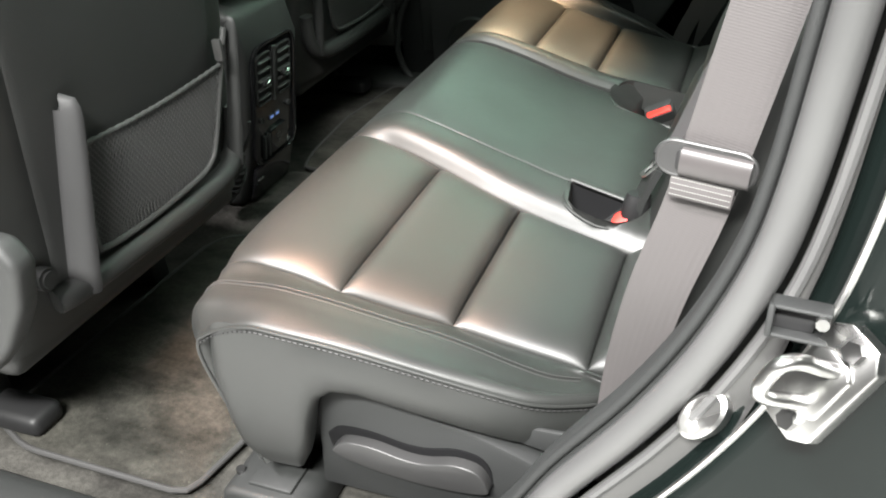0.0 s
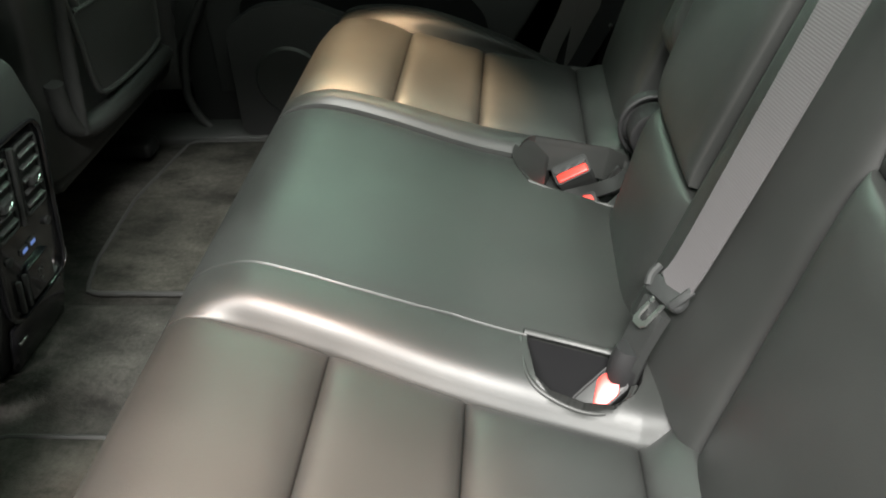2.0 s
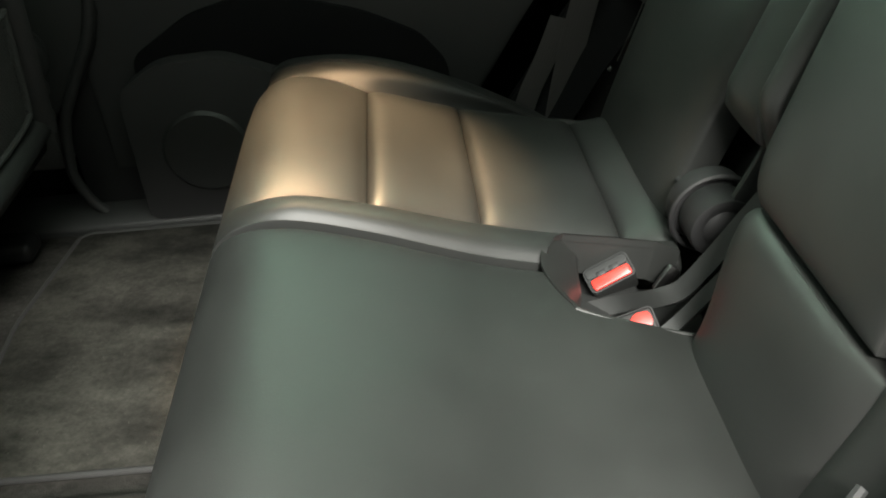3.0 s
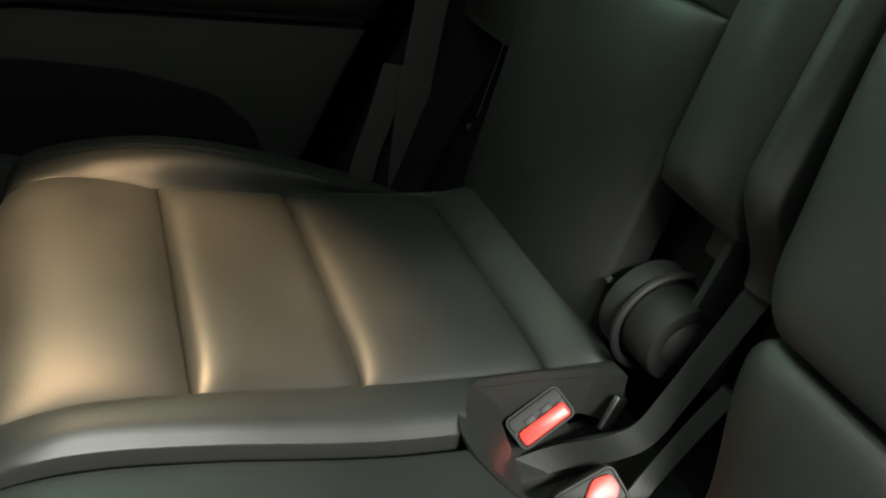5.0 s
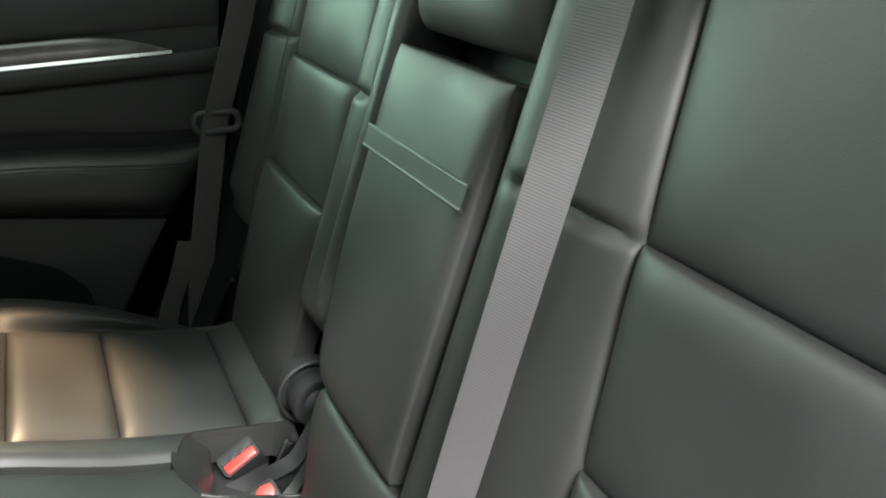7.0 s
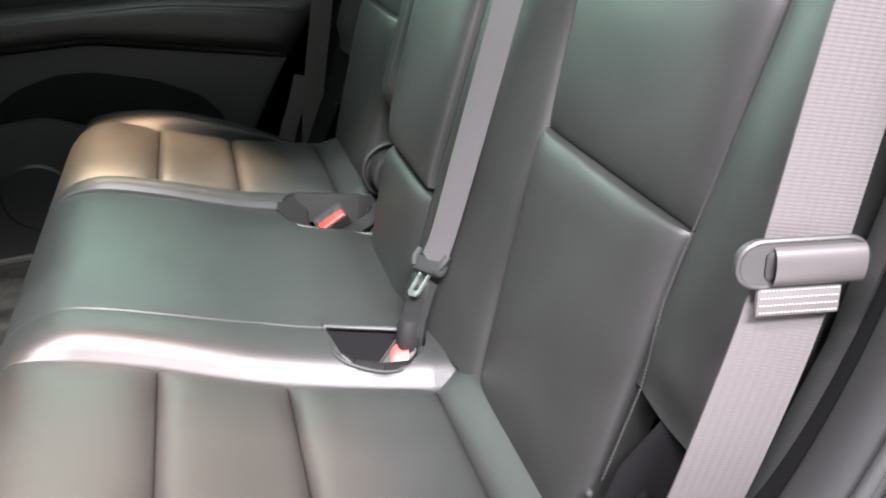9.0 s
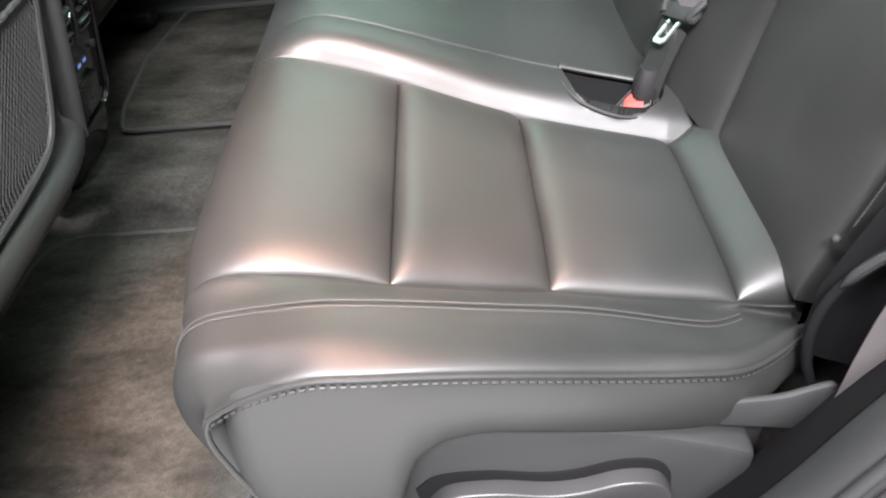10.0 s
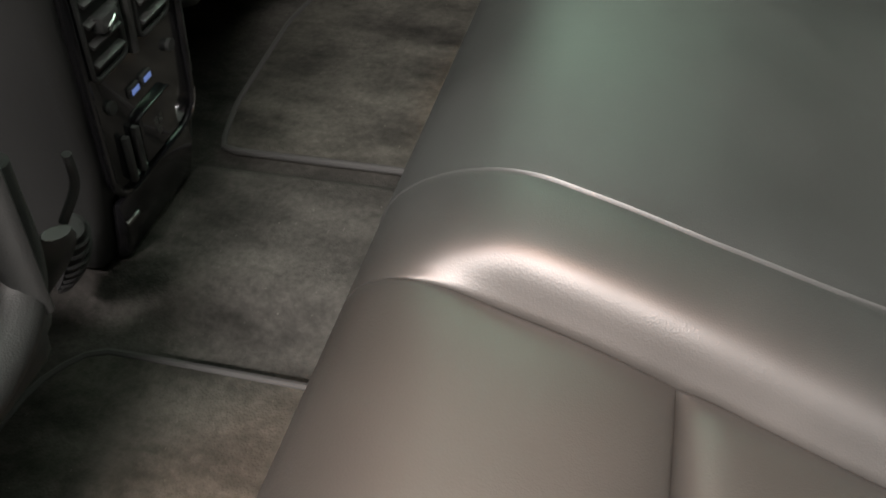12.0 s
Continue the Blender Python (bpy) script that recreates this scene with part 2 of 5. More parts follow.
def plate_bm(outline, a, b, axis="y", bevel=0.003, seg=2, bm=None):
    """A slab: an outline of two coordinates, drawn out from a to b along an axis."""
    own = bmesh.new()

    def place(u, v, w):
        return {"y": (u, w, v), "x": (w, u, v), "z": (u, v, w)}[axis]
    lo = [own.verts.new(place(u, v, a)) for u, v in outline]
    hi = [own.verts.new(place(u, v, b)) for u, v in outline]
    n = len(outline)
    own.faces.new(lo)
    own.faces.new(hi)
    for i in range(n):
        own.faces.new((lo[i], lo[(i + 1) % n], hi[(i + 1) % n], hi[i]))
    bmesh.ops.recalc_face_normals(own, faces=own.faces)
    if bevel:
        rim = [e for e in own.edges if abs(e.calc_face_angle(0)) > 0.6]
        bmesh.ops.bevel(own, geom=rim, offset=bevel, segments=seg, affect="EDGES", profile=0.5, clamp_overlap=True)
    return own


def rounded(u0, v0, u1, v1, r, n=5):
    """A rectangle's outline with round corners."""
    out = []
    for cu, cv, a in ((u1 - r, v1 - r, 0), (u0 + r, v1 - r, 90), (u0 + r, v0 + r, 180), (u1 - r, v0 + r, 270)):
        for k in range(n + 1):
            w = radians(a + 90 * k / n)
            out.append((cu + r * math.cos(w), cv + r * math.sin(w)))
    return out


def ribbon(points, across, width, thick=0.0012, n=40):
    """A woven strap along a line; across(k) is its broad direction; carries uv in metres."""
    pts = even(spline(points, 60), n)
    bm = bmesh.new()
    uvl = bm.loops.layers.uv.new("uv")
    rings = []
    length = 0.0
    for i, p in enumerate(pts):
        if i:
            length += (p - pts[i - 1]).length
        t = (pts[min(i + 1, n - 1)] - pts[max(i - 1, 0)]).normalized()
        a = Vector(across(i / (n - 1)))
        a = (a - t * a.dot(t)).normalized()
        nrm = t.cross(a).normalized()
        w = width(i / (n - 1)) if callable(width) else width
        ring = []
        for u, h in ((-0.5, 1), (-0.25, 1), (0, 1), (0.25, 1), (0.5, 1), (0.5, -1), (0, -1), (-0.5, -1)):
            ring.append((bm.verts.new(p + a * u * w + nrm * h * thick / 2), u * w, length))
        rings.append(ring)
    for r0, r1 in zip(rings, rings[1:]):
        for k in range(8):
            q = (r0[k], r0[(k + 1) % 8], r1[(k + 1) % 8], r1[k])
            f = bm.faces.new([v[0] for v in q])
            for loop, v in zip(f.loops, q):
                loop[uvl].uv = (v[1], v[2])
    bm.faces.new([v[0] for v in rings[0]])
    bm.faces.new([v[0] for v in rings[-1]])
    return bm


def ease(a, b, t):
    t = min(max((t - a) / (b - a), 0.0), 1.0)
    return t * t * (3 - 2 * t)


def lerp_table(table, x):
    """Straight lines through (x, value) rows."""
    if x <= table[0][0]:
        return table[0][1]
    for (x0, v0), (x1, v1) in zip(table, table[1:]):
        if x <= x1:
            return v0 + (v1 - v0) * (x - x0) / (x1 - x0)
    return table[-1][1]


def corner(points, r, n=6):
    """Rounds the corners of a flat outline."""
    out = []
    m = len(points)
    for i, p in enumerate(points):
        p = Vector((*p, 0))
        a, b = Vector((*points[i - 1], 0)), Vector((*points[(i + 1) % m], 0))
        p0, p1 = p + (a - p).normalized() * r, p + (b - p).normalized() * r
        for k in range(n + 1):
            t = k / n
            out.append(p0.lerp(p, t).lerp(p.lerp(p1, t), t))
    return out


def corner_flat(points, r):
    return [(p.x, p.y) for p in corner(points, r)]


def crown(a, p=4.0, q=0.6):
    return max(0.0, 1 - abs(2 * a - 1) ** p) ** q


def edged(n):
    """Steps from 0 to 1, closer together near both ends."""
    return [0.5 - 0.5 * math.cos(math.pi * k / n) for k in range(n + 1)]


# ---------------------------------------------------------------- the seat cushions
# Side view of the cushion at its sunken seams: from the lower front over the front edge to the back.
SIDE = even(spline([(0.113, 0, 0.165), (0.080, 0, 0.25), (0.058, 0, 0.325), (0.066, 0, 0.370), (0.094, 0, 0.388), (0.14, 0, 0.383),
                    (0.205, 0, 0.363), (0.335, 0, 0.316), (0.5, 0, 0.281), (0.575, 0, 0.274)], 200), 160)
SIDE_LEN = sum((b - a).length for a, b in zip(SIDE, SIDE[1:]))


def side_at(s):
    """Place and normal on the side view, s metres from its lower front."""
    k = min(max(s / SIDE_LEN * (len(SIDE) - 1), 0.0), len(SIDE) - 1.001)
    i = int(k)
    p = SIDE[i].lerp(SIDE[i + 1], k - i)
    a, b = SIDE[max(i - 2, 0)], SIDE[min(i + 3, len(SIDE) - 1)]
    t = (b - a).normalized()
    return p, Vector((-t.z, 0, t.x))


def s_of_x(x):
    """s of the upper side at x."""
    best = min(range(60, len(SIDE)), key=lambda i: abs(SIDE[i].x - x))
    return best / (len(SIDE) - 1) * SIDE_LEN


S_TOP = s_of_x(0.092)
S_BACK = s_of_x(0.492)


def cushion_point(s, y, h):
    p, n = side_at(s)
    return Vector((p.x, y, p.z)) + n * h


def pillow_bm(s0, s1, ya, yb, h, nu=26, nv=26, base=lambda s, b: 0.0, p=4.0, q=0.6, pu=None, open_front=False):
    """A sewn, filled panel between two lines of the cushion, sunk at all its seams."""
    bm = bmesh.new()
    rows = []
    us, vs = edged(nu), edged(nv)
    for k, a in enumerate([-1] + us + [2]):
        s = s0 + (s1 - s0) * min(max(a, 0), 1)
        row = []
        for b in [-1] + vs + [2]:
            bb = min(max(b, 0), 1)
            y = ya(s) + (yb(s) - ya(s)) * bb
            along = crown(min(max(a, 0), 1), pu or p, q)
            if open_front and a < 0.5:
                along = 1.0
            across = crown(bb, p, q)
            if open_front:
                k2 = ease(S_TOP - 0.055, S_TOP + 0.012, s)
                across = across * k2 + (1 - k2) * (0.1 + 0.74 * crown(min(bb, 0.5), 3.4, 0.65)) * (0.0 if bb == 0 else 1.0)
            hh = base(s, bb) + h * along * across
            if a in (-1, 2) or b in (-1, 2):
                hh = -0.022
            row.append(cushion_point(s, y, hh))
        rows.append(row)
    add_grid(bm, rows)
    return bm


def swept_bm(s0, s1, section, ns=60, fine=None):
    """A section (list of y, h at s) carried along the cushion; fine is a stretch of x with closer steps."""
    bm = bmesh.new()
    rows = []
    steps = [s0 + (s1 - s0) * k / ns for k in range(ns + 1)]
    if fine:
        a, b = s_of_x(fine[0]), s_of_x(fine[1])
        steps = sorted([s for s in steps if not a <= s <= b] + [a + (b - a) * k / 90 for k in range(91)])
    for s in steps:
        pts = section(s)
        rows.append([cushion_point(s, y, h) for y, h in pts])
    v = add_grid(bm, rows)
    bm.faces.new(v[0])
    bm.faces.new(v[-1])
    return bm


def smooth2(points, n):
    return [(p.x, p.y) for p in spline([(a, b, 0) for a, b in points], n)]


Z_STITCH = [(0.1, 0.395), (0.14, 0.398), (0.205, 0.390), (0.275, 0.371), (0.353, 0.346), (0.43, 0.312), (0.5, 0.278), (0.56, 0.262)]
Z_SEAM = [(0.095, 0.368), (0.115, 0.382), (0.14, 0.389), (0.21, 0.383), (0.265, 0.372), (0.34, 0.350), (0.42, 0.326), (0.48, 0.304), (0.56, 0.27)]
DRAWN_IN = [(0.2, 0.0), (0.335, 0.02), (0.42, 0.036), (0.46, 0.05), (0.5, 0.08), (0.53, 0.108), (0.56, 0.12)]  # the outer side runs inwards towards the back


def smooth_table(table):
    pts = spline([(a, b, 0) for a, b in table], 60)
    return [(p.x, p.y) for p in pts]


Z_STITCH, Z_SEAM, DRAWN_IN = smooth_table(Z_STITCH), smooth_table(Z_SEAM), smooth_table([(0.0, 0.0), (0.1, 0.0)] + DRAWN_IN)


STITCH_FAR = smooth_table([(0.07, 0.392), (0.10, 0.394), (0.17, 0.392), (0.25, 0.375), (0.365, 0.331), (0.43, 0.298), (0.5, 0.262), (0.56, 0.246)])
SEAM_FAR = smooth_table([(0.08, 0.368), (0.2, 0.362), (0.335, 0.324), (0.42, 0.29), (0.5, 0.252), (0.56, 0.235)])


def outer_heights(s, far=False):
    """Heights over the sunken line of the upper stitch and the side seam."""
    p, n = side_at(s)
    top = ease(S_TOP - 0.06, S_TOP + 0.05, s) if not far else ease(S_TOP - 0.09, S_TOP, s)
    h1 = (lerp_table(STITCH_FAR if far else Z_STITCH, p.x) - p.z) * top - 0.001 * (1 - top)
    h2 = (lerp_table(SEAM_FAR if far else Z_SEAM, p.x) - p.z) * top - 0.032 * (1 - top)
    return h1, h2


Y_MID = [(0.06, 0.514), (0.107, 0.516), (0.15, 0.511), (0.21, 0.508), (0.31, 0.511), (0.385, 0.502)]  # the seam between the ribbed seat and the plain middle

# edges of the two buckle wells, as x and y
HOLE_NEAR = [(0.380, 0.53), (0.3855, 0.500), (0.387, 0.478), (0.392, 0.445), (0.406, 0.429), (0.437, 0.420), (0.465, 0.423), (0.485, 0.441), (0.493, 0.457), (0.499, 0.48), (0.503, 0.53)]
HOLE_FAR = [(0.372, 0.886), (0.380, 0.895), (0.386, 0.912), (0.393, 0.925), (0.404, 0.933), (0.454, 0.934), (0.508, 0.930), (0.545, 0.90)]
HOLE_MID = [(0.372, 0.882), (0.378, 0.871), (0.384, 0.839), (0.397, 0.808), (0.417, 0.800), (0.452, 0.792), (0.513, 0.786), (0.58, 0.78)]


def build_cushion(name, label, y_edge, y_out, y_in, y_end, with_middle):
    """One cushion; y_edge is its outer side, y_out and y_in the seams of the ribbed panels, y_end the seam past the inner roll."""
    sg = 1 if y_in > y_out else -1
    root = thing(name, label, "car seat", "rear seat cushions")
    S3 = s_of_x(0.486) if sg < 0 else S_BACK

    S1, S2 = (s_of_x(0.209), s_of_x(0.336)) if sg > 0 else (s_of_x(0.201), s_of_x(0.327))

    def heights(s):
        return outer_heights(s, sg < 0)

    def ye(x):
        return y_edge + sg * lerp_table(DRAWN_IN, x)

    def ys(s):
        return ye(side_at(s)[0].x) if s > S_TOP else y_edge

    def yo(s):
        return y_out + sg * lerp_table([(0, -0.01), (S_TOP, -0.01), (S1, 0.0), (S2, 0.030 if sg > 0 else -0.018), (S3, 0.034 if sg > 0 else -0.016)], s)

    def yi(s):
        return y_in + sg * lerp_table([(0, 0.010), (S_TOP, 0.008), (S1, 0.0), (S2, -0.014), (S3, -0.036 if sg > 0 else -0.012)], s)
    marks = [(0.0, S1, True), (S1, S2, False), (S2, S3, False)]
    for s0, s1, first in marks:
        part("seat_panel", pillow_bm(s0, s1, yo, yi, 0.019, nu=44 if first else 30, nv=34, open_front=first, p=6.0, q=0.55, pu=8.0), LEATHER, root)
    # outer roll with its upper stitch and side seam

    def outer(s):
        h1, h2 = heights(s)
        a, e = yo(s), ys(s)
        wk = max(0.15, min(1.0, (abs(a - e) - 0.008) / 0.064))
        y1 = e + sg * 0.064 * wk
        pts = [(a, -0.02), (a, 0.0), (a - sg * 0.006, 0.004), ((a + y1) / 2, h1 * (0.62 if sg > 0 else 0.86)), (y1, h1), (e + sg * 0.046 * wk, h1 * 0.9 + h2 * 0.1 + 0.0018), (e + sg * 0.03 * wk, h1 * 0.7 + h2 * 0.3 + 0.0040),
               (e + sg * 0.014 * wk, h2 + 0.0062), (e + sg * 0.004 * wk, h2 + 0.0015), (e + sg * 0.008, h2 - 0.006), (e + sg * 0.03, h2 - 0.02)]
        return smooth2(pts, 34)
    part("outer_bolster", swept_bm(0.0, S3 + 0.045, outer, 90), LEATHER, root)
    for k in (-1, 1):
        line = []
        for i in range(80):
            s = S_TOP - 0.10 + (S3 - 0.004 - S_TOP + 0.10) * i / 79
            wk = max(0.15, min(1.0, (abs(yo(s) - ys(s)) - 0.008) / 0.064))
            line.append(cushion_point(s, ys(s) + sg * (0.064 * wk + 0.0030 * k), heights(s)[0] + 0.0006))
        part("stitch_line", tube_bm(line, 0.0009, 6), THREAD if sg > 0 else LEATHER, root)
    # side seam: welt and a row of stitches
    seam = [cushion_point(0.012 + (S3 + 0.03) * i / 99, ys(0.012 + (S3 + 0.03) * i / 99) + sg * 0.003, heights(0.012 + (S3 + 0.03) * i / 99)[1] - 0.001) for i in range(100)]
    part("seam_welt", tube_bm(seam, 0.0022, 8), LEATHER, root)
    st = bmesh.new()
    dots = even([v + Vector((0, -sg * 0.0012, -0.0052)) for v in seam[30:]], 78)
    for a, b in zip(dots, dots[1:]):
        tube(st, [a, a.lerp(b, 0.55)], 0.0011, 5)
    tagged(part("stitching", st, DARK_THREAD, root, "row of grey stitches"), kind="stuff")
    # inner roll

    def inner(s):
        a, e = yi(s), lerp_table(Y_MID, side_at(s)[0].x) if sg > 0 else y_end
        w = e - a
        k = ease(S_TOP - 0.055, S_TOP + 0.012, s)
        end = 0.026 if with_middle else 0.018
        pts = [(a, -0.02), (a, 0.0), (a + w * 0.06, 0.010), (a + w * 0.19, 0.024), (a + w * 0.38, 0.0305), (a + w * 0.75, 0.031), (a + w * 0.96, end + 0.003), (e, end), (e, -0.02)]
        return [(y, h if h < -0.001 else h * k + (1 - k) * 0.016) for y, h in smooth2(pts, 30)]

    def inner_cut(s):
        """Round the buckle well the roll gives way to it."""
        lim = lerp_table(HOLE_NEAR if sg > 0 else HOLE_FAR, side_at(s)[0].x)
        return [((min(y, lim) if sg > 0 else max(y, lim)), h) for y, h in inner(s)]
    part("inner_bolster", swept_bm(0.0, S3 + 0.045, inner_cut, 110, (0.368, 0.52)), LEATHER, root)
    # cross roll along the back
    part("rear_roll", pillow_bm(S3, S3 + 0.058, lambda s: yo(s) + sg * 0.003, lambda s: yi(s) + sg * 0.03 * ease(S3, S3 + 0.04, s), 0.017, p=9.0, q=0.5, pu=3.2, base=lambda s, q: (0.001 + 0.016 * ease(S3, S3 + 0.045, s)) * crown(q, 8, 0.8)), LEATHER, root)
    # side skirt with the arched cut-out over the lever
    bm = bmesh.new()
    rows = []
    for i in range(71):
        x = 0.096 + (0.545 - 0.096) * i / 70
        top = lerp_table(SEAM_FAR if sg < 0 else Z_SEAM, x) - 0.004
        if x < 0.12:
            top -= 0.045 * ((0.12 - x) / 0.024) ** 2
        low = lerp_table([(0.096, 0.30), (0.105, 0.235), (0.122, 0.19), (0.137, 0.178), (0.19, 0.181), (0.203, 0.205), (0.214, 0.262), (0.226, 0.293), (0.246, 0.308), (0.275, 0.308), (0.348, 0.285),
                          (0.426, 0.262), (0.5, 0.242), (0.545, 0.23)], x)
        rows.append([Vector((x, ye(x) + sg * (0.0035 - 0.007 * crown(j / 12, 2, 1) * min(1, (top - low) / 0.06) + (0.012 * (1 - min(1, (x - 0.096) / 0.03)) ** 2)
                                              + (0.006 if j in (0,) else 0)), low + (top - low) * j / 12)) for j in range(13)])
    v = add_grid(bm, rows)
    inn = [[bm.verts.new(r[0].co + Vector((0, sg * 0.012, 0.002))) for r in v], [bm.verts.new(r[0].co + Vector((0, sg * 0.03, 0.03))) for r in v]]
    for i in range(70):
        bm.faces.new((v[i][0], v[i + 1][0], inn[0][i + 1], inn[0][i]))
        bm.faces.new((inn[0][i], inn[0][i + 1], inn[1][i + 1], inn[1][i]))
    part("side_skirt", bm, LEATHER, root, sharp=60)
    # hard base under the padding
    out = [(0.11, 0.105), (0.49, 0.105), (0.505, 0.235), (0.3, 0.27), (0.12, 0.30), (0.085, 0.2)]
    part("seat_base", plate_bm(out, y_edge + sg * 0.078, y_end - sg * 0.004, bevel=0.006), PLASTIC, root, "black plastic seat base")
    out = [(0.195, 0.13), (0.44, 0.13), (0.475, 0.19), (0.478, 0.234), (0.44, 0.249), (0.40, 0.263), (0.3, 0.285), (0.21, 0.30)]
    part("side_shield", plate_bm(out, y_edge + sg * 0.036, y_edge + sg * 0.076, bevel=0.006), PLASTIC_GREY, root, "grey plastic side shield")
    if sg < 0:
        return root
    tail = corner_flat([(0.38, 0.268), (0.425, 0.262), (0.512, 0.247), (0.526, 0.262), (0.530, 0.297), (0.512, 0.292), (0.492, 0.285), (0.45, 0.283), (0.39, 0.285)], 0.008)
    part("shield_tail", plate_bm(tail, y_edge + sg * 0.045, y_edge + sg * 0.052, bevel=0.003), PLASTIC_GREY, root)
    return root


near = build_cushion("rear_seat_cushion", "black leather bench cushion with three ribbed panels and a plain middle", 0.0, 0.116, 0.438, 0.507, True)
far = build_cushion("rear_seat_cushion", "black leather outer seat cushion with three ribbed panels", 1.38, 1.262, 0.943, 0.886, False)

# plain middle of the wide cushion


def middle_cut(s):
    x = side_at(s)[0].x
    a = lerp_table(Y_MID, x)
    pts = smooth2([(a + 0.0005, -0.02), (a + 0.0005, 0.022), (a + 0.005, 0.0262), (a + 0.033, 0.028), (0.62, 0.029), (0.70, 0.03), (0.79, 0.029), (0.859, 0.025), (0.876, 0.016), (0.882, -0.005), (0.882, -0.03)], 40)
    lim = lerp_table(HOLE_MID, x)
    lo = a + 0.0005 - 0.006 * ease(0.40, 0.49, x) + 0.007 * ease(0.385, 0.393, x)
    k = ease(S_TOP - 0.055, S_TOP + 0.012, s)
    return [(min(max(y, lo), lim), (h if h <= 0 else h * k + (1 - k) * min(h, 0.016)) - 0.016 * ease(0.44, 0.56, x)) for y, h in pts]


part("middle_panel", swept_bm(0.0, S_BACK + 0.07, middle_cut, 110, (0.368, 0.45)), LEATHER, near)
line = []
for i in range(70):
    s = 0.02 + (s_of_x(0.385) - 0.02) * i / 69
    k = ease(S_TOP - 0.055, S_TOP + 0.012, s)
    line.append(cushion_point(s, lerp_table(Y_MID, side_at(s)[0].x) + 0.0003, 0.0266 * k + (1 - k) * 0.0156))
part("middle_seam", tube_bm(line, 0.0011, 6), LEATHER, near)
for cush, x0, y0 in ((near, 0.226, 0.032), (far, 0.226, 1.348)):
    sg = 1 if y0 < 0.5 else -1
    top = [(0.0, 0.010), (0.016, 0.026), (0.05, 0.028), (0.085, 0.021), (0.11, 0.022), (0.14, 0.031), (0.165, 0.027), (0.176, 0.008)]
    low = [(0.172, -0.006), (0.12, -0.013), (0.06, -0.010), (0.012, 0.0)]
    line = [(x0 + 1.06 * p.x, 0.200 + 0.95 * p.y) for p in spline([(a, b, 0) for a, b in top + low + top[:1]], 44)[:-1]]
    # Near-black plate, larger than the lever, paints the shade round it.
    gap = [(x0 - 0.010 + 1.06 * 1.06 * p.x, 0.200 + 0.95 * p.y + (0.010 if p.y > 0.008 else -0.004)) for p in spline([(a, b, 0) for a, b in top + low + top[:1]], 44)[:-1]]
    part("lever_gap", plate_bm(gap, y0 + sg * 0.002, y0 + sg * 0.012, bevel=0.001), SHADE_BLACK, cush, "near-black plate for the shaded gap round the lever")
    part("fold_lever", plate_bm(line, y0 - sg * 0.012, y0 + sg * 0.026, bevel=0.006, seg=3), LATCH, cush, "grey plastic fold lever")
# ---------------------------------------------------------------- seat backs


def back_x(z):
    return 0.558 + 0.37 * (z - 0.36)


def back_point(y, z, h):
    """A point h metres proud of the seat back's sunken plane."""
    n = Vector((-0.938, 0, 0.347))
    return Vector((back_x(z), y, z)) + n * h


def back_pillow_bm(y0, y1, z0, z1, h, nu=24, nv=24, p=4.0, q=0.6, lift=0.0, tilt=0.0):
    """A padded panel of a seat back; y bounds may be functions of z."""
    f0 = y0 if callable(y0) else (lambda z: y0)
    f1 = y1 if callable(y1) else (lambda z: y1)
    bm = bmesh.new()
    rows = []
    for a in [-1] + edged(nu) + [2]:
        aa = min(max(a, 0), 1)
        z = z0 + (z1 - z0) * aa
        row = []
        for b in [-1] + edged(nv) + [2]:
            bb = min(max(b, 0), 1)
            hh = h * crown(aa, p, q) * crown(bb, p, q) + tilt * aa * crown(bb, 6, 0.5) + lift
            if a in (-1, 2) or b in (-1, 2):
                hh = -0.03
            row.append(back_point(f0(z) + (f1(z) - f0(z)) * bb, z, hh))
        rows.append(row)
    add_grid(bm, rows)
    return bm


def back_roll_bm(line, z0, z1, n=170):
    """A bolster: line(z) gives the section (y, h) at height z."""
    bm = bmesh.new()
    v = add_grid(bm, [[back_point(y, z, h) for y, h in line(z)] for z in (z0 + (z1 - z0) * k / n for k in range(n + 1))])
    bm.faces.new(v[0])
    bm.faces.new(v[-1])
    return bm


